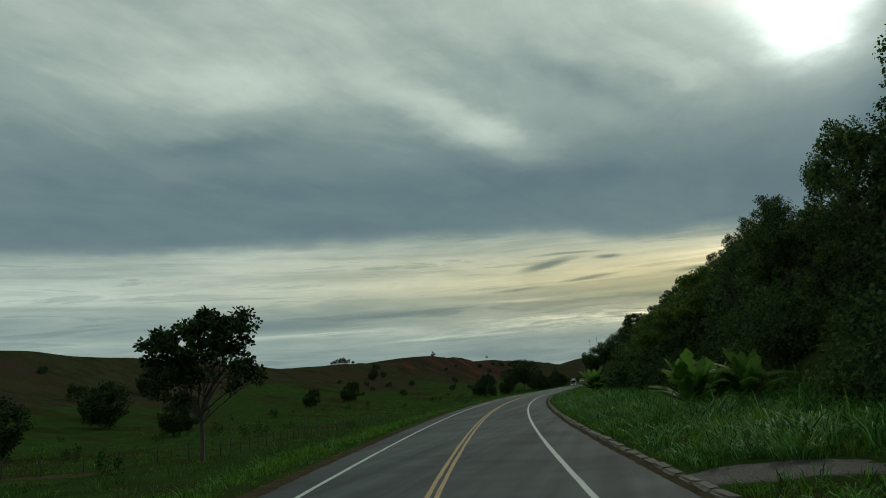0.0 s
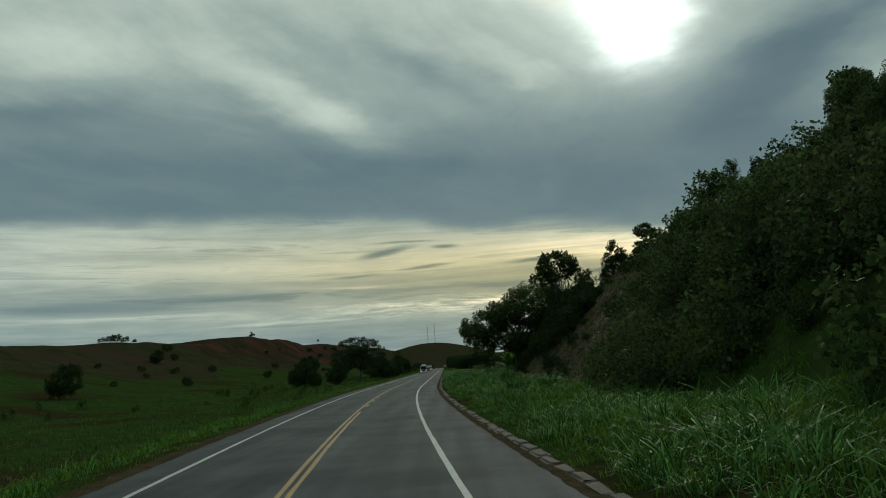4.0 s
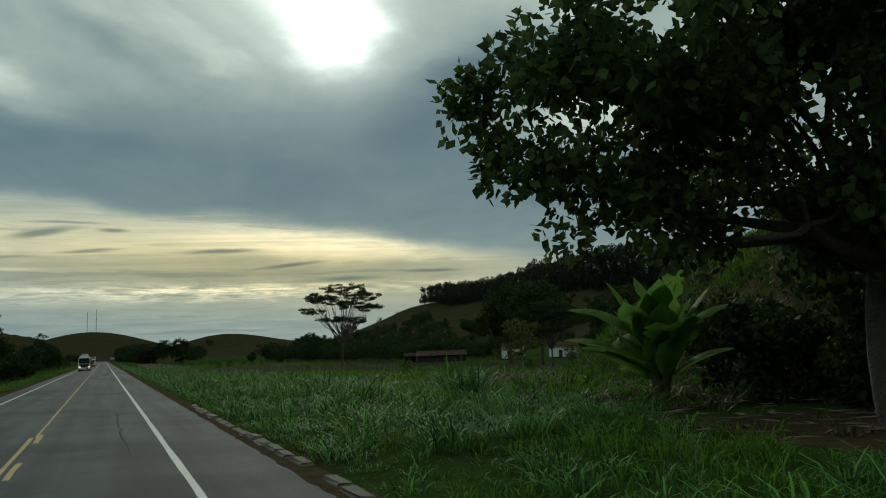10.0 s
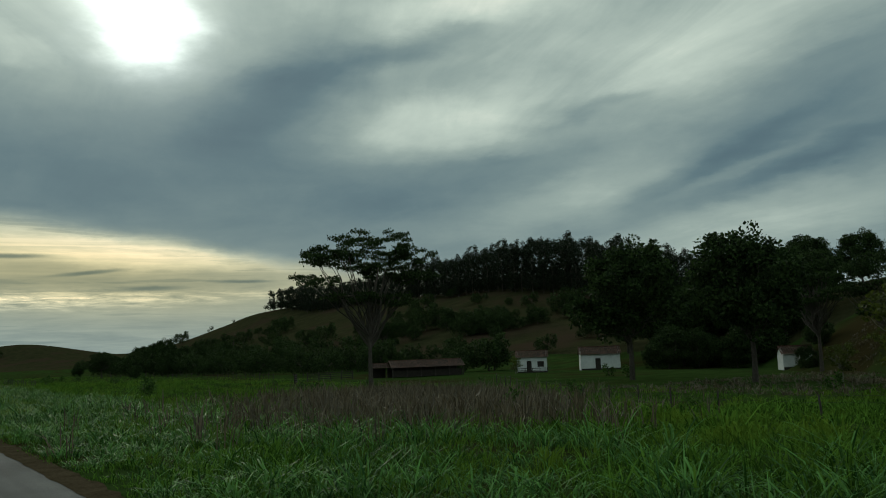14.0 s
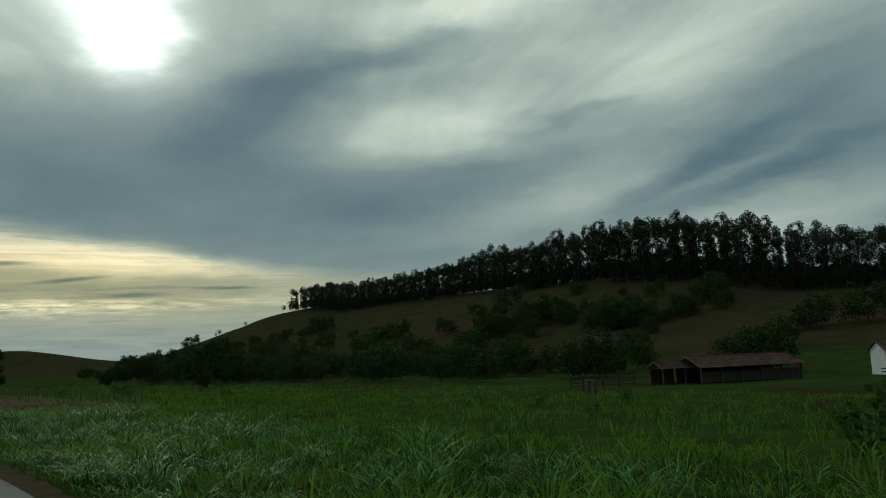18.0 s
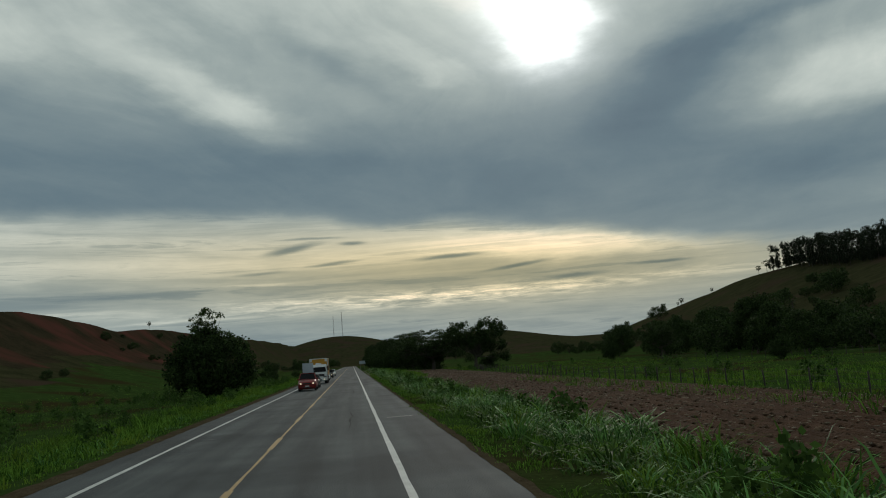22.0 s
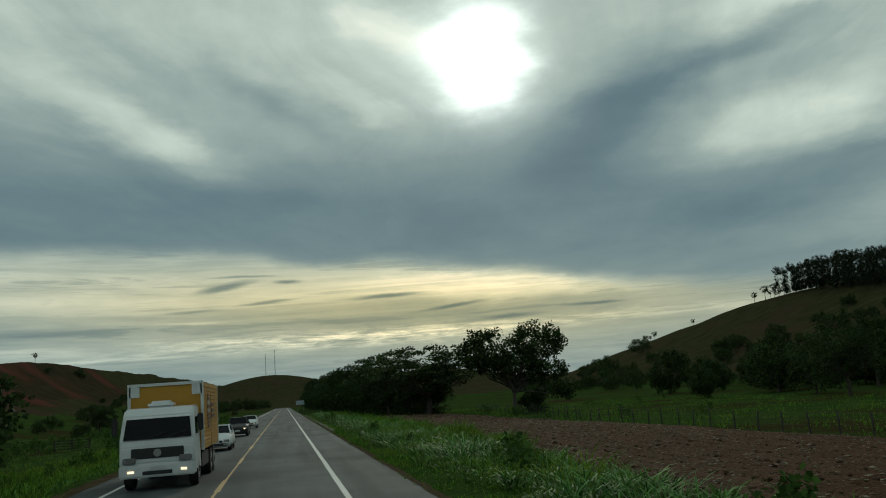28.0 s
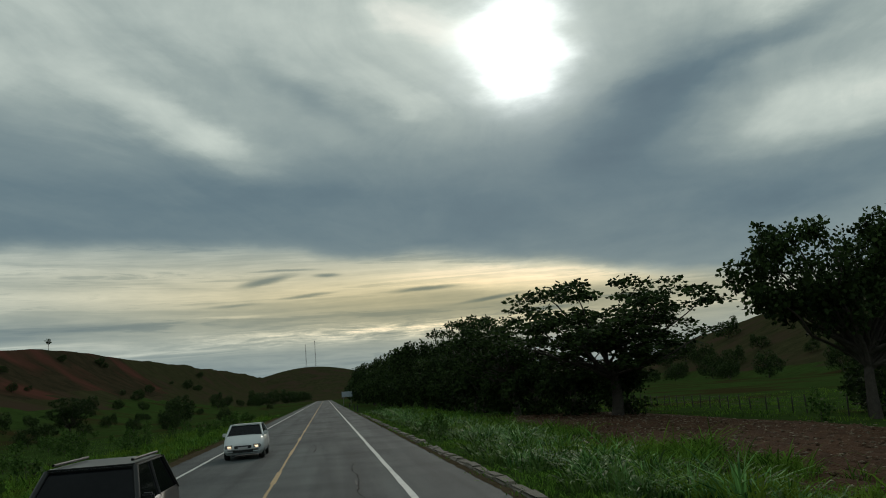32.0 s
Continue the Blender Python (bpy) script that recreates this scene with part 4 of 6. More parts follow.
bush = tree("field_tree", "rounded dark tree with crown down to the ground", 18, 8, 0.2, 1.6, [(0, 0, 4.2, 4.0, 4.0, 3.6), (1.5, 0.5, 6.2, 2.5, 2.5, 1.8), (-2, -0.5, 2.6, 2.8, 2.8, 2.2)], 140, 64, 0.75, 0.33, M_LEAF, M_BARK, 10, sides=4)
dome = tree("dome_tree", "broad dome-crowned tree with layered foliage", 19, 15, 0.35, 5.0, [(0, 0, 11.5, 7.0, 6.5, 2.6), (3.5, 0, 8.8, 5.2, 5.0, 2.0), (-4.0, 0, 8.5, 4.8, 4.6, 1.9), (0, 0, 6.5, 5, 5, 2.5)], 190, 62, 0.86, 0.36, M_LEAF, M_BARK, 28, flat=0.5, shell=0.35)
# pasture on the west
plant(dome, [(-22, 381, 0, 1.08), (-33, 428, 70, 0.9), (22.2, 641, 40, 1.2, 0.58), (18.5, 656, 200, 0.85, 0.74), (17.5, 671, 90, 0.72), (70, 614, 10, 0.6), (95, 640, 120, 0.75), (-40, 728, 0, 0.5), (150, 620, 20, 0.6)])
plant(bush, [(-35.4, 350.5, 0, 1.15), (-28, 366, 40, 0.9), (-15, 398, 90, 1.0), (-12.5, 418, 10, 0.85), (-18.5, 408, 150, 1.05), (-40, 364, 15, 0.8), (-31, 340, 200, 0.55),
             (-64.8, 256.6, 0, 0.8), (-108, 432, 40, 0.7), (-42, 108, 0, 0.7), (-60, 118, 70, 0.9), (-40, 70, 90, 0.75), (-36, 62, 0, 0.6), (-70, 130, 10, 0.7), (-95, 190, 0, 0.9), (-62, 214, 0, 0.6),
             (16.5, 688, 30, 1.05), (15.5, 700, 120, 1.15), (15, 714, 80, 1.1), (14.5, 728, 0, 1.2), (14, 745, 20, 1.2), (13.5, 762, 70, 1.2), (13, 782, 130, 1.2), (12.5, 806, 10, 1.2), (12.5, 832, 60, 1.2), (13, 862, 0, 1.2), (20, 720, 0, 1.2), (20, 760, 40, 1.2), (20, 800, 90, 1.2),
             (84, 592, 0, 1.2), (80, 572, 90, 0.9), (100, 600, 20, 1.2), (88, 625, 60, 1.1), (110, 660, 0, 1.2), (70, 650, 30, 0.6), (66, 556, 10, 0.45)] + scatter(R, 14, 112, 130, 384, 416, 0.6, 1.1) + scatter(R, 10, 88, 130, 640, 720, 0.8, 1.4) + [(111, 378.5, 0, 0.5), (104, 376, 70, 0.4)])
plant(tree("verge_tree", "big dense dark tree with a sparse crown rising from its top", 20, 13, 0.3, 3.0, [(0, 0, 4.6, 6.2, 6.0, 4.2), (-0.5, 0, 7.6, 3.4, 3.4, 2.0)], 300, 90, 0.9, 0.34, M_LEAF, M_BARK, 14, shell=0.5), [(-18.8, 569, 0, 1.12)])
plant(tree("sparse_tree", "thin open-crowned tree behind a dense one", 24, 14, 0.13, 9.5, [(0, 0, 12.6, 2.4, 2.2, 1.4), (-1.2, 0, 11.2, 1.6, 1.6, 0.9)], 34, 30, 0.5, 0.32, M_LEAF_LIGHT, M_BARK, 14, flat=0.4), [(-19.5, 571, 0, 1.0), (150, 700, 0, 0.7)])
twin = tree("twin_crowned_tree", "tall field tree with two rounded crowns and gaps of sky", 22, 11.5, 0.3, 3.6, [(-3.4, 0, 8.2, 3.6, 3.4, 2.6), (3.6, 0.4, 8.6, 3.6, 3.4, 2.8), (0.5, 0, 6.0, 4.0, 3.6, 1.8), (5.4, 0, 4.4, 2.2, 2.0, 2.4), (7.0, 0, 3.0, 1.6, 1.6, 1.0)], 270, 68, 0.68, 0.31, M_LEAF, M_BARK, 40, shell=0.45)
plant(twin, [(30.5, 624, 0, 1.0), (150, 560, 0, 0.8)])

# ---- plantation on the east ridge
def ridge_x(y):
    return 239.5 + 0.09 * (y - 633)


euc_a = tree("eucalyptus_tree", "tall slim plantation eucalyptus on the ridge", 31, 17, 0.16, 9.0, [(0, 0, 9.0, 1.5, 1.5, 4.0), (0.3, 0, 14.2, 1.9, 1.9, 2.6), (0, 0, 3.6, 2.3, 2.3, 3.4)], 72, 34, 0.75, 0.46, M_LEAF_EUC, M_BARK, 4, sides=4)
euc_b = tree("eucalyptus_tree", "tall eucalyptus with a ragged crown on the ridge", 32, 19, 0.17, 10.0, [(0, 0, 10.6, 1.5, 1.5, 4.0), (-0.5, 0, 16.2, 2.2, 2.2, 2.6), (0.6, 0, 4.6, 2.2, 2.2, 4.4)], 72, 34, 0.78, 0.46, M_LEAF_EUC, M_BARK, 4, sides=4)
pa, pb = [], []
y = 468.0
while y < 925:
    for row in range(4):
        x = float(ridge_x(y)) - 0.5 + row * 8 + R.normal(0, 1.0)
        (pa if R.random() < 0.6 else pb).append((x, y + R.normal(0, 1.0), R.uniform(0, 360), R.uniform(0.84, 1.1) * float(np.interp(y, [415, 470, 560, 620, 760, 925], [0.55, 0.85, 1.2, 1.16, 0.88, 0.86])) * (1.1 if 575 < y < 582 else 1)))
    y += 5.2
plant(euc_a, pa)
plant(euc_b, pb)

# ---- scrub on the far slopes
far_bush = tree("hill_bush", "dark bush on the far hillside", 33, 5, 0.12, 1.2, [(0, 0, 2.4, 3.0, 2.6, 2.0), (1.2, 0, 3.6, 1.6, 1.6, 1.2), (-1.5, 0.3, 1.5, 1.8, 1.6, 1.3)], 60, 50, 0.62, 0.27, M_LEAF, M_BARK, 4, category="bush", sides=4)
weed = tree("pasture_weed", "low dark weed in the pasture", 35, 1.2, 0.03, 0.3, [(0, 0, 0.55, 0.8, 0.7, 0.5), (0.4, 0, 0.9, 0.4, 0.4, 0.35)], 16, 16, 0.25, 0.2, M_WEED, M_BARK, 3, category="weed", sides=4)
spots = scatter(R, 34, 122, 190, 430, 900, 0.7, 1.9) + scatter(R, 18, 150, 235, 470, 900, 0.5, 1.2) + scatter(R, 14, 165, 215, 530, 620, 1.0, 2.0)
spots += scatter(R, 24, 112, 135, 440, 760, 1.0, 2.2) + scatter(R, 16, 130, 190, 760, 1000, 1.2, 2.2)
spots += scatter(R, 26, -135, -50, 60, 900, 0.3, 0.9) + scatter(R, 14, -128, -45, 860, 1500, 0.6, 1.6) + scatter(R, 12, 20, 150, 900, 1500, 1.5, 3.0) + scatter(R, 12, -40, -14, 760, 1500, 1.0, 2.0)
plant(weed, scatter(np.random.default_rng(81), 30, 7.2, 10, 438, 690, 0.5, 1.0) + scatter(np.random.default_rng(82), 150, -40, -8, 400, 720, 0.5, 1.3) + scatter(R, 130, -60, -11, 0, 780, 0.5, 1.5) + scatter(R, 24, 26, 75, 470, 680, 0.5, 1.3) + scatter(R, 24, 20, 90, 300, 440, 0.5, 1.4))
spots += [(-131, 434, 0, 0.5), (-131, 443, 40, 0.7), (-131, 450, 80, 0.8), (-131, 459, 10, 0.6), (-131, 470, 99, 0.4), (-131, 700, 0, 0.5)]
# thick scrub where the hill meets the meadow, a dark grove half way up it
A = np.random.default_rng(83)
spots += scatter(A, 40, 84, 126, 470, 600, 0.8, 1.7) + scatter(A, 22, 168, 192, 524, 552, 0.8, 1.5) + scatter(A, 16, 76, 112, 575, 660, 1.2, 2.0) + scatter(A, 10, 158, 176, 570, 590, 0.6, 1.2)
spots += [(109, 450, 0, 1.7), (112, 452, 60, 1.4), (105, 453, 20, 1.3), (162, 627, 0, 1.8), (238, 640, 0, 1.0), (214, 537, 0, 0.6), (202, 521, 0, 1.2), (145, 705, 10, 2.0), (181, 765, 0, 2.0), (197, 752, 40, 2.2), (206, 762, 0, 1.8)]
spots += [(226, 1018, 0, 2.4), (191, 1000, 0, 2.4), (189, 1022, 50, 2.0), (163, 895, 0, 1.8), (62, 840, 0, 1.6), (-53, 732, 0, 0.9), (-64, 826, 0, 1.2), (-50, 794, 30, 0.7)] + scatter(A, 12, -60, -14, 700, 1000, 0.3, 0.8) + scatter(A, 10, -125, -60, 640, 1100, 0.4, 1.1)
plant(far_bush, spots)
plant(tree("ridge_tree", "small open tree against the sky on the ridge", 34, 8, 0.14, 4.5, [(0, 0, 6.4, 2.2, 2.2, 1.4), (0.8, 0, 5.2, 1.4, 1.4, 0.9)], 26, 22, 0.6, 0.45, M_LEAF, M_BARK, 9, flat=0.3), [(280, 948, 0, 1.0), (283, 962, 40, 1.1), (284, 975, 80, 0.9), (282, 955, 200, 0.6), (293, 1072, 60, 0.7), (299, 1150, 20, 1.0), (299, 1158, 90, 0.7), (-131, 1010, 0, 0.7), (-132, 700, 0, 0.5)])

# ---------------------------------------------------------------- grass
def blades(name, label, tufts, per, height, width, mat, seed, spread=0.22, parent=None, category="grass", lean=0.45, fine=True):
    """Tufts of arching blades as one object. tufts: x, y; height: one value a tuft."""
    rng = np.random.default_rng(seed)
    n = len(tufts) * per
    tid = np.repeat(np.arange(len(tufts)), per)
    a = rng.uniform(0, 2 * np.pi, n)
    r = spread * np.sqrt(rng.random(n))
    bx, by = tufts[tid, 0] + r * np.cos(a), tufts[tid, 1] + r * np.sin(a)
    bz = land(bx, by) - 0.03
    h = height[tid] * rng.uniform(0.5, 1.2, n)
    la = a + rng.normal(0, 0.7, n)
    ln = np.abs(rng.normal(lean, 0.3, n)) * h
    droop = np.clip(rng.normal(0.25 + 0.35 * lean, 0.2, n), 0, 0.75)
    w = width * rng.uniform(0.7, 1.3, n) * (0.6 + 0.4 * h)
    dx, dy = np.cos(la), np.sin(la)
    tw = rng.normal(0, 0.5, n)
    px, py = np.cos(la + np.pi / 2 + tw) * w, np.sin(la + np.pi / 2 + tw) * w
    ts = (0, 0.45, 0.78, 1.0) if fine else (0, 0.62, 1.0)
    ws = (0.6, 1.0, 0.75) if fine else (0.7, 1.0)
    rows = []
    for t, k in zip(ts, ws + (0,)):
        f = t ** 1.7
        cx, cy, cz = bx + dx * ln * f * 1.2, by + dy * ln * f * 1.2, bz + h * (1.15 * t - droop * t ** 3.2)
        if k:
            rows += [np.stack([cx - px * k, cy - py * k, cz], 1), np.stack([cx + px * k, cy + py * k, cz], 1)]
        else:
            rows.append(np.stack([cx, cy, cz], 1))
    V = np.stack(rows, 1)
    m = V.shape[1]
    b = np.arange(n)[:, None] * m
    tri = []
    for q in range(0, m - 3, 2):
        tri += [b + (q, q + 1, q + 2), b + (q + 1, q + 3, q + 2)]
    tri.append(b + (m - 3, m - 2, m - 1))
    me = bpy.data.meshes.new(name)
    fast(me, V.reshape(-1, 3), np.stack(tri, 1).reshape(-1, 3))
    me.shade_smooth()
    me.materials.append(mat)
    ob = new(name, me)
    return tagged(ob, label, category, kind="stuff")


def strip(rng, n, u0, u1, y0, y1, power=1.0):
    y = rng.uniform(y0, y1, n)
    u = u0 + (u1 - u0) * rng.random(n) ** power
    return np.stack([u + road_x(y), y], 1), u


G = np.random.default_rng(21)
# x, y, radius of thinly grown spots and the share that still grows there
BARE = [(18.8, 20.6, 1.4, 0), (20.6, 19.7, 1.4, 0), (22.6, 18.6, 1.5, 0), (24.2, 17.7, 1.2, 0), (-19.5, 289, 5, 0.1), (8.6, 207, 1.6, 0.3), (14.4, 213, 2.6, 0.3), (10.5, 170, 2.2, 0.4), (17, 218, 3, 0.3), (18.5, 248, 4.4, 0.05), (16, 243, 2.6, 0.3), (-17, 47.5, 2.5, 0.15)]
def sow(name, label, n, per, u0, u1, y0, y1, h0, h1, width, mat, seed, ramp_u=None, spread=0.22, power=1.0, lean=0.45, fine=True):
    t, u = strip(G, n, u0, u1, y0, y1, power)
    gap = G.random(n)
    keep = np.ones(n, bool)
    for gx, gy, gr, left in BARE:
        keep &= (np.hypot(t[:, 0] - gx, (t[:, 1] - gy) * 0.8) > gr) | (gap < left)
    t, u = t[keep], u[keep]
    n = len(t)
    patch = np.clip(0.7 + 0.62 * bumps(t[:, 0], t[:, 1], 1.9, seed) + 0.42 * bumps(t[:, 0], t[:, 1], 0.7, seed + 1), 0.2, 1.6)
    h = (h0 + (h1 - h0) * (np.clip((np.abs(u) - ramp_u[0]) / (ramp_u[1] - ramp_u[0]), 0, 1) if ramp_u else G.random(n))) * patch * G.uniform(0.8, 1.2, n)
    return blades(name, label, t, int(per * 1.15), h, width * 0.85, mat, seed, spread, lean=lean, fine=fine)


sow("verge_grass", "tall dense green grass on the east verge", 4600, 12, 6.2, 18, -12, 128, 0.35, 0.95, 0.02, M_GRASS, 1, (6.3, 9), power=1.2, lean=0.55)
sow("verge_grass", "bluish arching tufts among the tall verge grass", 2900, 15, 6.6, 18, -12, 130, 0.5, 1.05, 0.02, M_GRASS_BLUE, 2, (6.4, 9), spread=0.34, power=1.2, lean=0.75)
sow("verge_grass", "low uneven green grass on the verge below the slope", 7400, 11, 6.1, 19, 125, 262, 0.16, 0.42, 0.02, M_GRASS, 27, (6.3, 10), power=1.0, lean=0.6)
sow("verge_grass", "bluish tufts in the low verge grass", 900, 18, 6.5, 16, 128, 262, 0.35, 0.6, 0.02, M_GRASS_BLUE, 28, (6.4, 9), spread=0.3, power=1.3, lean=0.8)
sow("meadow_grass", "tall green grass beside the road", 9000, 12, 6.1, 21, 258, 440, 0.25, 0.72, 0.02, M_GRASS, 3, (6.3, 10), power=1.3, lean=0.6)
sow("meadow_grass", "bluish tufts of arching grass beside the road", 4200, 15, 6.4, 18, 250, 442, 0.4, 0.85, 0.02, M_GRASS_BLUE, 4, (6.3, 10), spread=0.34, power=1.4, lean=0.85)
sow("meadow_grass", "green meadow grass", 8500, 8, 18, 64, 258, 520, 0.35, 0.7, 0.03, M_GRASS, 5, spread=0.4, fine=False)
sow("verge_grass", "low grass at the road's edge", 6000, 9, 5.5, 8.6, 436, 690, 0.1, 0.3, 0.02, M_GRASS, 26, lean=0.6)
sow("verge_grass", "high grass along the ploughed field", 3000, 13, 7.0, 10.4, 436, 690, 0.3, 0.75, 0.022, M_GRASS, 6, (7.0, 9.0), lean=0.65)
sow("verge_grass", "bluish high grass along the ploughed field", 1500, 16, 7.4, 10.4, 434, 690, 0.4, 0.9, 0.022, M_GRASS_BLUE, 7, (7.2, 9), spread=0.36, lean=0.85)
sow("verge_grass", "tall dense grass on the widening verge", 3600, 14, 8.5, 13.5, 560, 690, 0.45, 0.85, 0.022, M_GRASS, 45, lean=0.7)
sow("verge_weeds", "broad-leaved weeds among the verge grass", 2200, 12, 6.6, 11.5, 436, 690, 0.25, 0.7, 0.045, M_WEED, 46, spread=0.3, lean=0.8)
sow("verge_grass", "green grass on the west verge", 11000, 9, -13, -5.05, -12, 700, 0.15, 0.55, 0.024, M_GRASS, 8, (5.0, 8), fine=False, lean=0.6)
sow("verge_grass", "lush green grass on the west verge", 6000, 10, -17, -5.8, 430, 720, 0.3, 0.75, 0.03, M_GRASS, 47, (5.8, 8.5), fine=False, lean=0.6)
sow("verge_grass", "bluish weeds on the west verge", 2400, 11, -12, -5.6, -12, 700, 0.2, 0.6, 0.02, M_GRASS_BLUE, 29, (4.9, 8), fine=False, lean=0.7)
sow("pasture_grass", "tall dark weeds at the pasture's edge", 2600, 10, -20, -9, -10, 720, 0.3, 0.8, 0.025, M_WEED, 40, spread=0.35, lean=0.6, fine=False)
sow("pasture_grass", "short grass of the west pasture", 11000, 7, -46, -12, -10, 720, 0.2, 0.45, 0.035, M_WEED, 9, spread=0.45, fine=False)
sow("slope_grass", "dry grass tufts on the steep slope", 9000, 11, 15.5, 38, 150, 300, 0.3, 0.65, 0.05, M_DRYGRASS, 10, spread=0.3, lean=0.9, fine=False)
sow("slope_grass", "green grass tufts on the steep slope", 5000, 10, 15, 38, 140, 310, 0.3, 0.6, 0.04, M_GRASS, 12, spread=0.3, lean=0.8, fine=False)
sow("field_grass", "short green grass behind the fence", 5400, 7, 25.5, 75, 455, 690, 0.2, 0.4, 0.04, M_GRASS, 14, spread=0.5, fine=False)
sow("dead_grass", "flattened brown dead grass on the verge", 1900, 9, 8, 18.5, 150, 262, 0.06, 0.14, 0.012, M_LITTER, 15, spread=0.4, lean=2.4, fine=False)
sow("meadow_grass", "green grass before the ploughed field", 2600, 10, 11, 26, 428, 452, 0.3, 0.6, 0.02, M_GRASS, 31, lean=0.6)
sow("slope_grass", "rough green grass on the hill's end", 9000, 10, 20, 72, 254, 345, 0.35, 0.8, 0.045, M_GRASS, 33, spread=0.4, lean=0.7, fine=False)
sow("slope_grass", "dry brownish grass on the far bank", 4200, 9, 58, 128, 290, 372, 0.3, 0.7, 0.05, M_DRYGRASS, 48, spread=0.4, lean=0.7, fine=False)
sow("tuft_grass", "big drooping blue-green tufts standing out of the grass", 300, 44, 6.8, 15, 205, 445, 0.6, 0.9, 0.022, M_GRASS_BLUE, 34, spread=0.4, lean=0.9, power=1.3)
sow("tuft_grass", "big drooping blue-green tufts beside the ploughed field", 260, 44, 7.0, 10.8, 434, 690, 0.6, 1.0, 0.022, M_GRASS_BLUE, 35, spread=0.4, lean=0.9)
sow("tuft_grass", "big drooping tufts in the tall verge grass", 160, 44, 7.0, 16, -8, 128, 0.8, 1.1, 0.022, M_GRASS_BLUE, 36, spread=0.4, lean=0.9)
sow("pasture_grass", "light green tufts in the west pasture", 5200, 8, -60, -12, -10, 720, 0.2, 0.5, 0.035, M_GRASS, 41, spread=0.5, fine=False)
# a stand of tall dry grass in the meadow
tt = np.linspace(0, 1, 1500)
gx_, gy_ = 19 + 25 * tt + G.normal(0, 5.0, 1500), 340 + 38 * tt + G.normal(0, 4.0, 1500)
blades("dry_grass_stand", "stand of tall purplish dry grass in the meadow", np.stack([gx_, gy_], 1), 14, G.uniform(0.9, 1.5, 1500), 0.018, M_DRYGRASS, 16, 0.35, lean=0.3, fine=False)
# single high clumps that stand out of the low grass
for i_, (cx_, cy_, ch_) in enumerate([(12.8, 187, 1.7), (14.5, 166, 1.3), (11.6, 161, 1.1), (9.0, 199, 0.8), (10.5, 232, 0.8), (14.8, 262, 1.4), (16.2, 266, 1.5), (9.5, 150, 0.8)]):
    blades("grass_clump", "single high clump of arching blue-green grass", np.array([[cx_, cy_], [cx_ + 0.3, cy_ + 0.3], [cx_ - 0.3, cy_ + 0.2]]), 60, np.full(3, ch_), 0.02, M_GRASS_BLUE, 70 + i_, 0.4, lean=0.6)

# ---------------------------------------------------------------- small builders
def box(bm, x0, x1, y0, y1, z0, z1, bevel=0.0, taper=0.0):
    """Adds a block, its upper edges drawn in by taper, edges rounded by bevel."""
    r = bmesh.ops.create_cube(bm, size=1.0)
    vs = r["verts"]
    for v in vs:
        top = v.co.z > 0
        k = 1 - taper if top else 1
        v.co = Vector(((x0 + x1) / 2 + v.co.x * (x1 - x0) * k, (y0 + y1) / 2 + v.co.y * (y1 - y0) * k, z1 if top else z0))
    if bevel:
        es = list({e for v in vs for e in v.link_edges})
        bmesh.ops.bevel(bm, geom=es, offset=bevel, segments=2, affect="EDGES")
    return bm


def boxed(*a, **k):
    return box(bmesh.new(), *a, **k)


def rod(p, q, r, sides=6, r2=None):
    p, q = np.asarray(p, float), np.asarray(q, float)
    return tubes([(np.stack([p, q]), np.array([r, r if r2 is None else r2]))], sides)


def drum(x0, x1, y, z, r, segs=24, bevel=0.0):
    """A wheel-like drum whose axle runs along x."""
    bm = bmesh.new()
    bmesh.ops.create_cone(bm, cap_ends=True, segments=segs, radius1=r, radius2=r, depth=abs(x1 - x0), matrix=Matrix.Translation(((x0 + x1) / 2, y, z)) @ Matrix.Rotation(radians(90), 4, "Y"))
    if bevel:
        bmesh.ops.bevel(bm, geom=[e for e in bm.edges if len(e.link_faces) == 2 and any(len(f.verts) > 4 for f in e.link_faces)], offset=bevel, segments=2, affect="EDGES")
    return bm


# ---------------------------------------------------------------- kerb and road edge
kerb = thing("kerb", "broken mossy concrete kerb along the east edge", "kerb", kind="structure")
kerb_shapes = []
for k in range(5):
    rr = random.Random(40 + k)
    bm = boxed(-0.2, 0.2, -0.02, 1.5, -0.15, 0.12 + rr.uniform(-0.02, 0.02), bevel=0.05, taper=0.2)
    for v in bm.verts:
        v.co += Vector((rr.uniform(-0.03, 0.03), rr.uniform(-0.03, 0.03), rr.uniform(-0.02, 0.02)))
    me = bpy.data.meshes.new("kerb_stone")
    bm.to_mesh(me)
    bm.free()
    me.materials.append(M_KERB)
    kerb_shapes.append(me)
for y0, y1 in ((-8, 273), (592, 690)):
    y = float(y0)
    while y < y1:
        rr = random.Random(int(y * 10))
        if rr.random() > 0.03:
            o = part("kerb_stone", kerb_shapes[rr.randrange(5)], None, kerb)
            sl = math.degrees(math.atan(2 * 3.8e-4 * max(0, 209.4 - y)))
            o.matrix_basis = pose(float(road_x(y)) + 5.85 + rr.uniform(-0.04, 0.04), y, rr.uniform(-0.09, -0.02), rr.uniform(-0.6, 0.6), rr.uniform(-5, 5), sl + rr.uniform(-1, 1))
        y += 1.5
tagged(ribbon("dirt_edge", 5.42, 5.66, 0.006, M_SOIL, y0=430, y1=700, step=0.5, wander=(0.03, 0.05), seed=13), "crumbling soil along the road's east edge", "dirt edge", kind="structure")
tagged(ribbon("dirt_edge", 5.44, 6.05, 0.006, M_SOIL, y0=-20, y1=430, step=0.5, wander=(0.05, 0.1), seed=9), "crumbling soil along the road's east edge", "dirt edge", kind="structure")
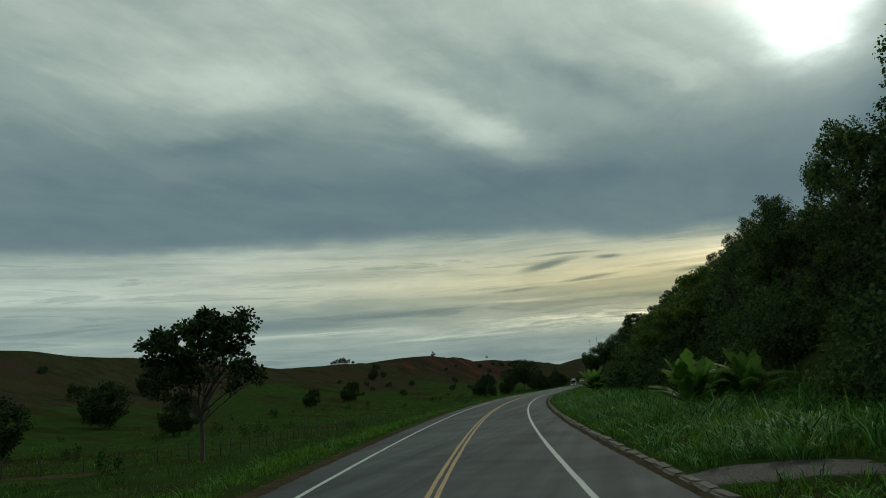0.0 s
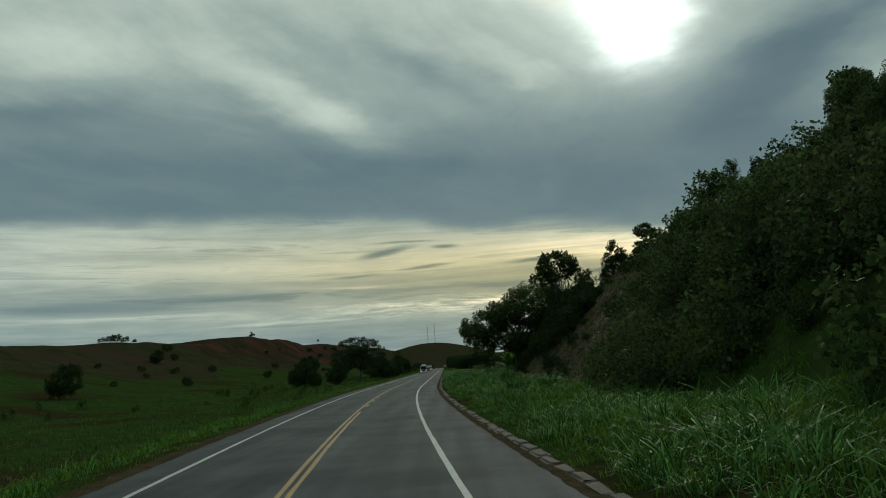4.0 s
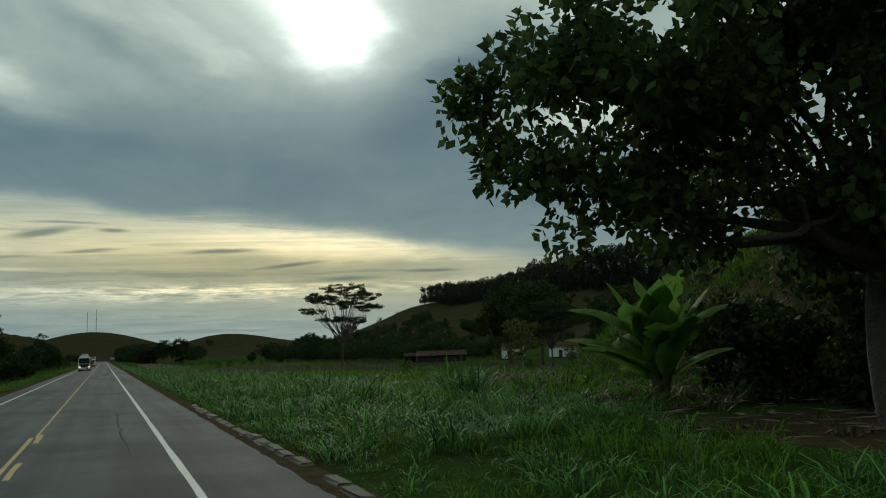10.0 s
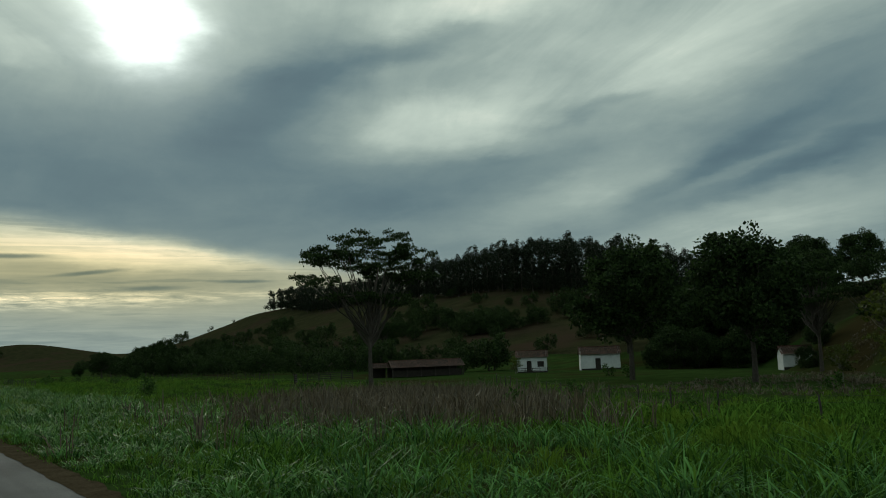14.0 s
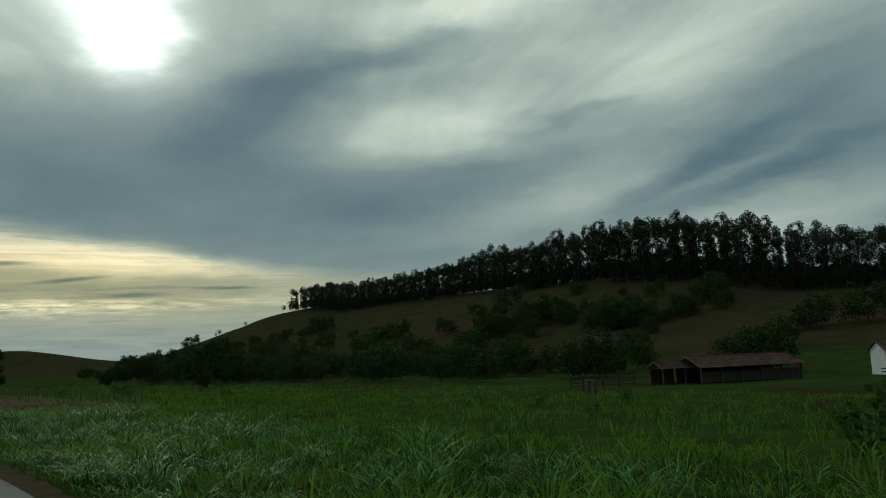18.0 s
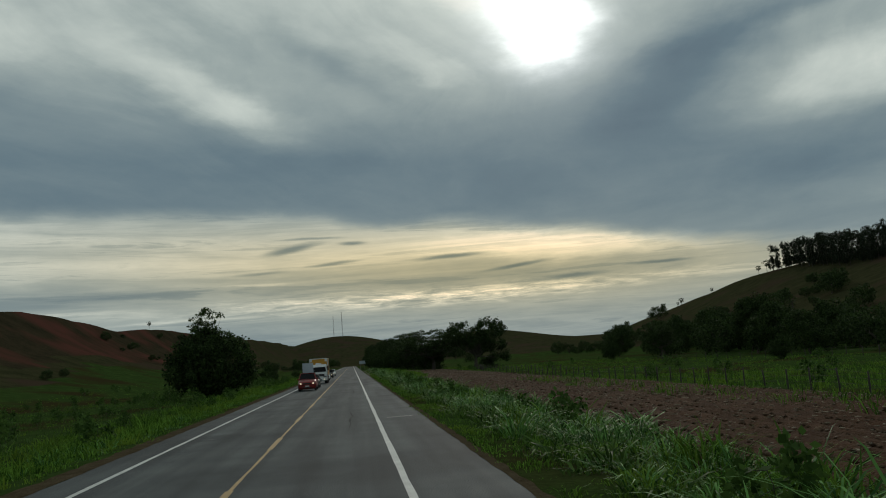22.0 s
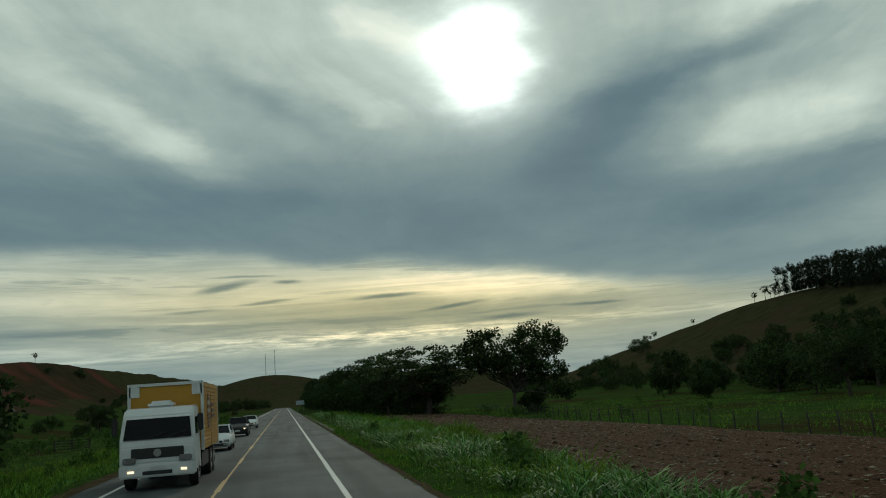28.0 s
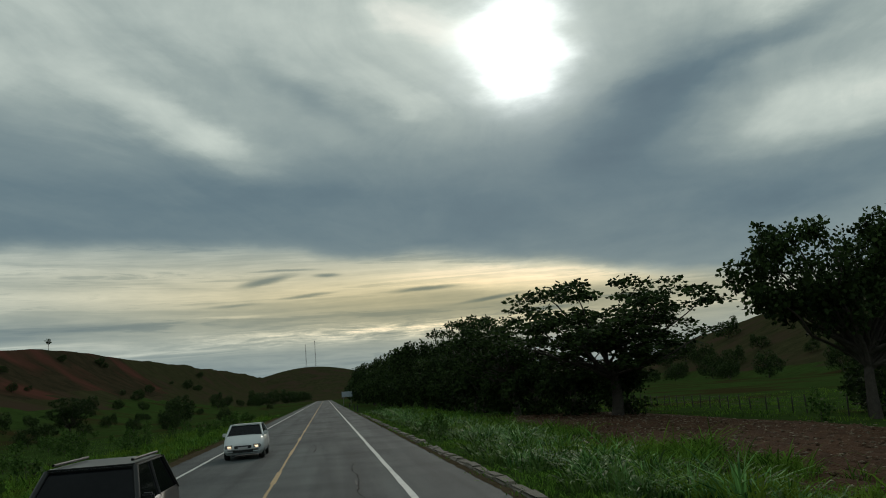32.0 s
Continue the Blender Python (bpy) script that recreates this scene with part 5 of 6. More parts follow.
tagged(ribbon("dirt_edge", -5.3, -4.66, 0.006, M_SOIL, y0=-20, y1=700, step=0.5, wander=(0.1, 0.05), seed=10), "crumbling soil along the road's west edge", "dirt edge", kind="structure")
# tar patches and cracks in the surface
rr = random.Random(5)
for i, (u, y, w, l) in enumerate([(0.9, 46, 0.5, 0.5), (-0.6, 41, 0.5, 0.25), (2.4, 52, 0.4, 0.3), (-2.2, 44, 0.9, 0.2), (-1.6, 50, 0.6, 0.25), (-2.8, 60, 1.0, 0.25), (1.5, 58, 0.5, 0.3), (0.8, 70, 0.3, 0.6), (2.3, 240, 0.06, 3.4), (2.5, 236, 0.05, 2.4), (2.4, 166, 0.05, 2.6), (2.6, 170, 0.06, 1.5), (2.2, 447, 0.06, 3.2), (2.4, 478, 0.05, 2.0), (2.3, 500, 0.3, 0.8), (2.35, 606, 0.06, 3.0), (2.6, 600, 0.08, 2.4), (2.3, 270, 0.05, 3.0), (0.6, 530, 0.5, 0.4), (-2.6, 470, 0.4, 0.3), (-1.8, 188, 0.7, 0.3), (0.5, 643, 4.8, 1.2), (-2.4, 540, 0.5, 0.4), (1.8, 560, 0.5, 0.3)]):
    n = 11
    a = np.linspace(0, 2 * np.pi, n, endpoint=False)
    bm = bmesh.new()
    q = [bm.verts.new((float(road_x(y)) + u + w * 0.5 * math.cos(t) * rr.uniform(0.6, 1.1), y + l * 0.5 * math.sin(t) * rr.uniform(0.7, 1.1), 0.0045)) for t in a]
    bm.faces.new(q)
    tagged(part("tar_patch", bm, M_PATCH), "dark cracked patch in the asphalt", "road patch", "road patches", "structure")
for q, (y0, y1, u) in enumerate([(69, 83, 2.55), (40, 47, -1.2), (165, 174, 2.65), (222, 242, 2.62), (254, 274, 2.68), (439, 452, 2.5), (470, 480, 2.4), (506, 512, 2.5), (600, 613, 2.4), (620, 627, 1.0)]):
    rng = np.random.default_rng(80 + q)
    ys = np.arange(y0, y1, 0.35)
    xs = road_x(ys) + u + np.cumsum(rng.normal(0, 0.03, len(ys)))
    w = 0.02 * np.abs(rng.normal(0.6, 0.6, len(ys))) * np.sin(np.pi * np.linspace(0, 1, len(ys))) ** 0.4 + 0.006
    tagged(part("road_crack", mesh_grid("road_crack", np.stack([xs - w, xs + w], 1), np.stack([ys, ys], 1), np.full((len(ys), 2), 0.0048)), M_CRACK), "dark lengthwise crack in the asphalt", "road crack", "road cracks", "structure")
for y in (178, 199, 448, 474, 600):
    tagged(ribbon("worn_mark", 3.9, 5.0, 0.006, M_WHITE_LINE, y0=y, y1=y + 0.12, step=0.12, wander=0.02, seed=int(y)), "short worn white mark on the hard shoulder", "road marking", "shoulder marks", "structure")

# bare ground: a farm drive, trodden and burnt spots
def bare_patch(name, label, x, y, rx, ry, turn, mat, seed, lift=0.02):
    rng = np.random.default_rng(seed)
    a, r = np.meshgrid(np.linspace(0, 2 * np.pi, 41), np.linspace(0, 1, 9))
    k = 1 + 0.16 * np.sin(3 * a + rng.uniform(0, 6)) + 0.1 * np.sin(7 * a + rng.uniform(0, 6)) + 0.06 * np.sin(13 * a + rng.uniform(0, 6))
    c, s = math.cos(radians(turn)), math.sin(radians(turn))
    u, v = np.cos(a) * r * rx * k, np.sin(a) * r * ry * k
    X, Y = x + u * c - v * s, y + u * s + v * c
    Z = land(X, Y) + lift * (1 - r ** 6) - 0.03 * r ** 12
    return tagged(part(name, mesh_grid(name, X, Y, Z), mat), label, "bare ground", kind="structure")


bare_patch("farm_drive", "wet gravel farm drive joining the road", 21.2, 19.4, 3.8, 1.4, -28, M_DRIVE, 1, 0.03)
for q, (x, y, rx, ry, turn) in enumerate([(-19.5, 289, 3.0, 9.0, 20), (8.6, 207, 1.1, 3.0, 0), (14.4, 213, 2.2, 3.4, 10), (10.5, 170, 1.4, 4.0, 20), (17.0, 218, 1.8, 6.0, 0), (18.5, 248, 4.5, 4.5, 0), (16.5, 243, 2.4, 4.0, 15), (-17, 47.5, 3.4, 1.6, 10)]):
    bare_patch("bare_soil", "patch of bare brown soil with dead grass", x, y, rx, ry, turn, M_SOIL, 20 + q)

# ---------------------------------------------------------------- ploughed field
px_, py_ = np.meshgrid(np.arange(9.6, 25.01, 0.2), np.arange(450, 652, 0.5))
edge = np.minimum(np.minimum(px_ - 9.6, 25.0 - px_), np.minimum(py_ - 450, 652 - py_) * 0.5)
fr = np.random.default_rng(3).normal(0, 0.014, px_.shape)
pz = land(px_, py_) + 0.03 + np.clip(edge, 0, 1) * (0.06 * np.sin(px_ * 2 * np.pi / 0.9 + 0.6 * np.sin(py_ / 9)) + fr + 0.03) - 0.05 * (edge < 0.05)
field = part("ploughed_field", mesh_grid("ploughed_field", px_ + 0.5 * np.sin(py_ / 11) * (1 - np.clip(edge / 4, 0, 1)), py_, pz), M_PLOUGH)
tagged(field, "freshly ploughed reddish brown field with furrows", "field", kind="structure")


def chunks(name, label, n, x0, x1, y0, y1, s0, s1, mat, seed, tall=0.7, long=1.0, lift=0.05):
    """Loose lumps as one object: squashed, turned octahedra."""
    rng = np.random.default_rng(seed)
    x, y = rng.uniform(x0, x1, n), rng.uniform(y0, y1, n)
    s = rng.uniform(s0, s1, n)
    base = np.array([(1, 0, 0), (0, 1, 0), (-1, 0, 0), (0, -1, 0), (0, 0, 1), (0, 0, -1)], float)
    V = base[None] * rng.uniform(0.6, 1.2, (n, 6, 1)) * s[:, None, None] * (1, long, tall)
    a = rng.uniform(0, 2 * np.pi, n)
    c, sn = np.cos(a)[:, None], np.sin(a)[:, None]
    V = np.stack([V[..., 0] * c - V[..., 1] * sn, V[..., 0] * sn + V[..., 1] * c, V[..., 2]], -1)
    V += np.stack([x, y, land(x, y) + lift], 1)[:, None]
    f = np.array([(0, 1, 4), (1, 2, 4), (2, 3, 4), (3, 0, 4), (1, 0, 5), (2, 1, 5), (3, 2, 5), (0, 3, 5)])
    F = (np.arange(n)[:, None, None] * 6 + f[None]).reshape(-1, 3)
    me = bpy.data.meshes.new(name)
    fast(me, V.reshape(-1, 3), F)
    me.materials.append(mat)
    return tagged(new(name, me), label, "debris", kind="stuff")


chunks("earth_clods", "loose clods of red earth on the ploughed field", 18000, 10.0, 24.6, 452, 650, 0.03, 0.14, M_CLOD, 1)
chunks("crop_stubble", "pale dry stalks scattered over the ploughed field", 9000, 10.0, 24.6, 452, 650, 0.018, 0.065, M_STUBBLE, 2, 0.45, 2.2, 0.12)
chunks("dead_branches", "dry fallen twigs under the big tree", 260, 14, 26, 244, 262, 0.02, 0.035, M_STUBBLE, 4, 1.0, 22.0, 0.15)

# ---------------------------------------------------------------- fences
def fence(label, pts, gap, height, wires, seed, r=0.055):
    rng = random.Random(seed)
    root = thing("fence", label, "fence")
    tops = []
    for (xa, ya), (xb, yb) in zip(pts, pts[1:]):
        n = max(1, int(math.hypot(xb - xa, yb - ya) / gap))
        for i in range(n):
            x, y = xa + (xb - xa) * i / n + rng.uniform(-0.1, 0.1), ya + (yb - ya) * i / n + rng.uniform(-0.15, 0.15)
            z = float(land(x, y))
            h = height * rng.uniform(0.88, 1.1)
            lx, ly = rng.uniform(-0.08, 0.08), rng.uniform(-0.08, 0.08)
            me = tubes([(np.array([(x, y, z - 0.3), (x + lx * 0.5, y + ly * 0.5, z + h * 0.5), (x + lx, y + ly, z + h), (x + lx, y + ly, z + h + 0.01)]), np.array([r, r * 0.95, r * rng.uniform(0.7, 0.95), 0.005]))], 6)
            me.materials.append(M_POST)
            part("post", me, None, root)
            tops.append((x + lx, y + ly, z, h))
    for w in range(wires):
        k = 0.92 - w * 0.27
        me = tubes([(np.array([(x, y, z + h * k) for x, y, z, h in tops]), np.full(len(tops), 0.006))], 3)
        me.materials.append(M_WIRE)
        part("wire", me, None, root)
    return root


fence("wire fence on leaning wooden posts behind the ploughed field", [(25.6, 462), (25.2, 530), (26.5, 590), (33, 640), (38, 680)], 2.3, 1.1, 3, 1, 0.05)
fence("wire fence on thin wooden posts in the west pasture", [(-24, 44), (-16, 49), (-9.9, 56), (-12, 80), (-14, 120)], 1.9, 1.2, 3, 2, 0.045)
fence("old wire fence across the meadow", [(38, 305), (36, 340), (52, 372), (70, 400)], 4.5, 1.2, 2, 3)
fence("far wire fence below the wooded hill", [(70, 470), (74, 520), (70, 560), (62, 600)], 3.0, 1.3, 2, 4)
def corral(x, y, turn, n, label):
    root = thing("corral", label, "corral", pose(x, y, float(land(x, y)), 0, 0, turn))
    for i in range(n + 1):
        part("post", boxed(i * 2.0 - 0.09, i * 2.0 + 0.09, -0.09, 0.09, -0.3, 1.5, bevel=0.02), M_POST, root)
    for k in range(4):
        part("rail", boxed(-0.15, n * 2.0 + 0.15, -0.12, -0.08, 0.3 + k * 0.33, 0.42 + k * 0.33, bevel=0.01), M_POST, root)
    return root


corral(66, 446.5, -15, 4, "grey timber corral rails beside the barn")
corral(58.6, 436, 60, 2, "grey timber corral rails beside the barn")
corral(-26, 634, 10, 2, "small timber cattle pen in the west pasture")

# ---------------------------------------------------------------- farm buildings
def tiled_roof(root, w, d, eave, ridge, over=0.35, cols=None):
    """A gable roof whose ridge runs along x: two slopes with rows of round tiles."""
    for s in (-1, 1):
        bm = bmesh.new()
        y0, y1 = s * (d / 2 + over), 0.0
        cs = cols or int(w / 0.28)
        n = 5
        rows = 7
        zz = lambda t: eave - 0.12 + (ridge - eave + 0.12) * t
        for c in range(cs):
            x0 = -w / 2 - over + (w + 2 * over) * c / cs
            x1 = x0 + (w + 2 * over) / cs
            for r in range(rows):
                ta, tb = r / rows, (r + 1.08) / rows
                prev = None
                for k in range(n):
                    a = math.pi * k / (n - 1)
                    x = (x0 + x1) / 2 - (x1 - x0) * 0.52 * math.cos(a)
                    h = (x1 - x0) * 0.32 * math.sin(a)
                    va = bm.verts.new((x, y0 + (y1 - y0) * ta, zz(ta) + h + 0.045))
                    vb = bm.verts.new((x, y0 + (y1 - y0) * tb, zz(tb) + h * 0.85))
                    if prev:
                        bm.faces.new((prev[0], va, vb, prev[1]))
                    prev = (va, vb)
        part("tile_slope", bm, M_TILE, root)
    part("ridge", boxed(-w / 2 - over, w / 2 + over, -0.13, 0.13, ridge + 0.02, ridge + 0.17, bevel=0.05), M_TILE, root)


def house(label, x, y, turn, w, d, h, ridge, doors, windows, rail=False):
    root = thing("farmhouse", label, "house", pose(x, y, float(land(x, y)) + 0.05, 0, 0, turn))
    t = 0.16
    # front wall pieces leave the openings free
    cuts = sorted([(a, a + b, 0.0, 2.05, "door") for a, b in doors] + [(a, a + b, 0.95, 1.95, "window") for a, b in windows])
    xx = -w / 2
    for a, b, z0, z1, kind in cuts:
        part("wall", boxed(xx, a, -d / 2, -d / 2 + t, -0.4, h), M_WALL_WHITE, root)
        if z0 > 0:
            part("wall", boxed(a, b, -d / 2 + 0.002, -d / 2 + t, -0.4, z0), M_WALL_WHITE, root)
        part("wall", boxed(a, b, -d / 2 + 0.002, -d / 2 + t, z1, h), M_WALL_WHITE, root)
        leaf = part(kind, boxed(a, b, -d / 2 + 0.09, -d / 2 + 0.13, z0, z1), M_DARKWOOD, root, "dark wooden " + ("door" if kind == "door" else "shutter"))
        part("frame", boxed(a - 0.05, a + 0.02, -d / 2 - 0.03, -d / 2 + 0.05, z0, z1), M_DARKWOOD, leaf)
        xx = b
    part("wall", boxed(xx, w / 2, -d / 2, -d / 2 + t, -0.4, h), M_WALL_WHITE, root)
    part("wall", boxed(-w / 2, w / 2, d / 2 - t, d / 2, -0.4, h), M_WALL_WHITE, root)
    for s in (-1, 1):
        part("wall", boxed(s * w / 2 - t / 2, s * w / 2 + t / 2, -d / 2 + t, d / 2 - t, -0.4, h), M_WALL_WHITE, root)
        bm = bmesh.new()
        q = [bm.verts.new((s * w / 2 + o, yy, zz)) for o in (-0.08, 0.08) for yy, zz in ((-d / 2, h), (d / 2, h), (0, ridge - 0.05))]
        bm.faces.new(q[:3]), bm.faces.new(q[3:][::-1])
        for i in range(3):
            bm.faces.new((q[i], q[(i + 1) % 3], q[3 + (i + 1) % 3], q[3 + i]))
        part("gable", bm, M_WALL_WHITE, root)
    tiled_roof(root, w, d, h, ridge)
    part("plinth", boxed(-w / 2 - 0.04, w / 2 + 0.04, -d / 2 - 0.04, -d / 2 + 0.02, -0.4, 0.22), M_DARKWOOD, root, "dark damp-stained plinth")
    if rail:
        for i in range(5):
            part("rail_post", boxed(-w / 2 + i * w / 4 - 0.05, -w / 2 + i * w / 4 + 0.05, -d / 2 - 1.6, -d / 2 - 1.5, -0.3, 0.85), M_POST, root)
        for k in (0.35, 0.7):
            part("rail", boxed(-w / 2 - 1.5, w / 2 + 0.6, -d / 2 - 1.66, -d / 2 - 1.6, k, k + 0.1), M_POST, root)
    return root


house("small whitewashed farmhouse with clay-tile roof and rail fence", 102.0, 428.6, -40.3, 5.2, 4.2, 2.7, 3.8, [(-0.9, 0.8)], [(1.0, 1.1)], True)
house("whitewashed farmhouse with dark door and clay-tile roof", 114.8, 424.2, -40.3, 7.0, 4.6, 2.8, 4.1, [(-0.9, 0.9)], [])
house("small white outbuilding half hidden by trees", 109, 381, -42, 4.0, 3.0, 2.0, 3.0, [(0.2, 0.7)], [])

barn = thing("barn", "long open barn with old clay-tile roof and dark boards", "barn", pose(86.0, 439.5, float(land(86.0, 439.5)), 0, 0, -21.7))
for i in range(6):
    for yy in (-2.6, 2.6):
        part("post", boxed(-6.4 + i * 2.56 - 0.1, -6.4 + i * 2.56 + 0.1, yy - 0.1, yy + 0.1, -0.4, 1.75), M_POST, barn)
part("back_wall", boxed(-6.4, 6.4, 2.45, 2.52, -0.3, 1.7), M_DARKWOOD, barn)
for i in range(5):
    part("board", boxed(-6.3 + i * 2.56, -4.0 + i * 2.56, -2.5, -2.45, 0.1, 1.25), M_DARKWOOD, barn)
tiled_roof(barn, 12.8, 5.6, 1.75, 2.9, cols=40)
shed = thing("lean_to", "low tiled shed joined to the barn", "shed", pose(78.6, 443.6, float(land(78.6, 443.6)), 0, 0, -21.7))
for xx in (-1.4, 1.4):
    for yy in (-1.4, 1.4):
        part("post", boxed(xx - 0.08, xx + 0.08, yy - 0.08, yy + 0.08, -0.3, 1.75), M_POST, shed)
part("back_wall", boxed(-1.4, 1.4, 1.3, 1.36, -0.3, 1.7), M_DARKWOOD, shed)
tiled_roof(shed, 2.9, 3.0, 1.8, 2.5, cols=9)

# ---------------------------------------------------------------- masts and signs
for k, (x, y, h) in enumerate(((-34, 2300, 47), (-15, 2305, 54))):
    z = float(land(x, y))
    root = thing("radio_mast", "slender guyed radio mast on the far hilltop", "mast", pose(x, y, z - 1), "radio masts")
    for a in (0, 120, 240):
        dx, dy = math.cos(radians(a)), math.sin(radians(a))
        me = rod((dx * 0.9, dy * 0.9, 0), (dx * 0.5, dy * 0.5, h), 0.22, 5)
        part("leg", me, M_MAST, root)
    zz = []
    for i in range(int(h / 3)):
        a, b = radians(120 * (i % 3)), radians(120 * ((i + 1) % 3))
        zz.append((np.array([(math.cos(a) * 0.8, math.sin(a) * 0.8, i * 3.0), (math.cos(b) * 0.8, math.sin(b) * 0.8, i * 3.0 + 3)]), np.array([0.1, 0.1])))
    part("bracing", tubes(zz, 4), M_MAST, root)
board = thing("road_sign", "pale road sign board on two posts", "sign", pose(6.9, 791, 0.0))
for xx in (-0.9, 0.9):
    part("post", rod((xx, 0, -0.3), (xx, 0, 3.2), 0.06), M_POLE, board)
part("panel", boxed(-1.3, 1.3, -0.1, -0.06, 2.0, 3.3, bevel=0.01), M_SIGN, board)
for y in (702, 716, 742):
    o = part("marker_post", boxed(5.95, 6.09, y, y + 0.1, -0.2, 0.9, bevel=0.02), M_BLACKPLASTIC)
    tagged(o, "dark roadside marker post", "marker post", "marker posts")

# ---------------------------------------------------------------- vehicles on the other lane (local front faces -y)
def wheel(root, x, y, r, w=0.22, dual=False):
    s = 1 if x > 0 else -1
    ty = part("wheel", drum(x - s * w * (2.1 if dual else 1), x, y, r, r, 26, 0.03), M_TYRE, root, smooth=False)
    part("rim", drum(x - s * 0.05, x + s * 0.012, y, r, r * 0.6, 18), M_RIM, ty)
    part("hub", drum(x, x + s * 0.03, y, r, r * 0.22, 10), M_BLACKPLASTIC, ty)


def shell(stations):
    """Skins cross-sections (y, half width, bottom, belt, crown) into one closed body."""
    bm = bmesh.new()
    rows = []
    for y, w, zb, zt, zc in stations:
        half = [(0, zb), (w * 0.86, zb), (w * 0.97, zb + 0.12), (w, (zb + zt) / 2), (w * 0.95, zt), (w * 0.8, zt + (zc - zt) * 0.75), (w * 0.4, zc), (0, zc + 0.01)]
        pts = half + [(-x, z) for x, z in half[-2:0:-1]]
        rows.append([bm.verts.new((x, y, z)) for x, z in pts])
    n = len(rows[0])
    for a, b in zip(rows, rows[1:]):
        for i in range(n):
            bm.faces.new((a[i], a[(i + 1) % n], b[(i + 1) % n], b[i]))
    bm.faces.new(rows[0][::-1]), bm.faces.new(rows[-1])
    return bm


def car(name, label, m, L, W, paint, hood, belt, roof, ws0, ws1, rs1, rs0, wheel_r=0.32, lamps=M_LAMP_OFF, bed=None, tall_nose=0.0, rack=False):
    """hood: height of the bonnet; ws0, ws1: foot and head of the windscreen; rs1, rs0: head and foot of the rear window."""
    root = thing(name, label, "car", m)
    w = W / 2
    nose = 0.62 + tall_nose
    st = [(0.0, w * 0.80, 0.28, nose - 0.12, nose), (0.12, w * 0.93, 0.22, nose - 0.02, nose + 0.08), (0.55, w, 0.2, hood - 0.1, hood), (ws0 - 0.05, w, 0.2, belt - 0.03, hood + 0.1), (ws0 + 0.5, w, 0.2, belt, belt + 0.03), (L * 0.6, w, 0.2, belt, belt + 0.03)]
    if bed:
        st += [(bed, w, 0.3, belt, belt + 0.02), (L - 0.1, w, 0.35, belt, belt + 0.02), (L, w * 0.97, 0.4, belt - 0.04, belt)]
    else:
        st += [(rs0, w, 0.2, belt, belt + 0.03), (L - 0.15, w * 0.95, 0.26, belt - 0.05, belt), (L, w * 0.85, 0.32, belt - 0.12, belt - 0.08)]
    part("body", shell(st), paint, root, smooth=True)
    # cabin
    a, b = w * 0.93, w * 0.74
    lo = [(-a, ws0), (a, ws0), (a, rs0), (-a, rs0)]
    hi = [(-b, ws1), (b, ws1), (b, rs1), (-b, rs1)]
    names = ("windscreen", "side_window", "rear_window", "side_window")
    for i in range(4):
        bm = bmesh.new()
        p = [Vector((*lo[i], belt - 0.02)), Vector((*lo[(i + 1) % 4], belt - 0.02)), Vector((*hi[(i + 1) % 4], roof - 0.05)), Vector((*hi[i], roof - 0.05))]
        bm.faces.new([bm.verts.new(v) for v in p])
        part(names[i], bm, M_GLASS, root)
    for (x0, y0), (x1, y1) in zip(lo, hi):
        part("pillar", rod((x0, y0, belt - 0.03), (x1, y1, roof - 0.04), 0.045, 6), paint, root)
    for s in (-1, 1):
        ym = (ws0 + rs0) / 2
        part("pillar", rod((s * a, ym, belt - 0.03), (s * b, (ws1 + rs1) / 2, roof - 0.04), 0.035, 6), M_BLACKPLASTIC, root)
        mi = part("mirror", boxed(s * (w + 0.02) - 0.09, s * (w + 0.02) + 0.09, ws0 + 0.22, ws0 + 0.34, belt + 0.02, belt + 0.16, bevel=0.03), paint, root)
        hl = part("headlamp", boxed(s * w * 0.68 - 0.17, s * w * 0.68 + 0.17, -0.02, 0.16, nose - 0.13, nose + 0.02, bevel=0.03), M_LAMP_OFF, root)
        if lamps is M_LAMP:
            part("bulb", boxed(s * w * 0.66 - 0.1, s * w * 0.66 + 0.1, -0.035, 0.02, nose - 0.115, nose - 0.005, bevel=0.03), M_LAMP, hl, "burning warm bulb")
        part("tail_lamp", boxed(s * w * 0.78 - 0.1, s * w * 0.78 + 0.1, L - 0.1, L + 0.01, belt - 0.28, belt - 0.1, bevel=0.02), M_PAINT_RED, root)
        for yy in (0.78, L - 0.82):
            wheel(root, s * w * 0.985, yy, wheel_r)
    part("roof", boxed(-b - 0.02, b + 0.02, ws1 - 0.04, rs1 + 0.04, roof - 0.07, roof, bevel=0.03), paint, root)
    part("grille", boxed(-w * 0.42, w * 0.42, -0.025, 0.1, nose - 0.14, nose - 0.02, bevel=0.015), M_BLACKPLASTIC, root)
    part("bumper", boxed(-w * 0.82, w * 0.82, -0.05, 0.12, 0.3, nose - 0.18, bevel=0.05), paint, root)
    part("air_intake", boxed(-w * 0.5, w * 0.5, -0.058, 0.0, 0.32, 0.42, bevel=0.01), M_BLACKPLASTIC, root)
    part("number_plate", boxed(-0.2, 0.2, -0.072, -0.05, 0.44, 0.55), M_PLATE, root)
    if rack:
        for s in (-1, 1):
            part("roof_rail", rod((s * b * 0.9, ws1 + 0.1, roof + 0.05), (s * b * 0.9, rs1 - 0.1, roof + 0.05), 0.025, 6), M_BLACKPLASTIC, root)
    return root


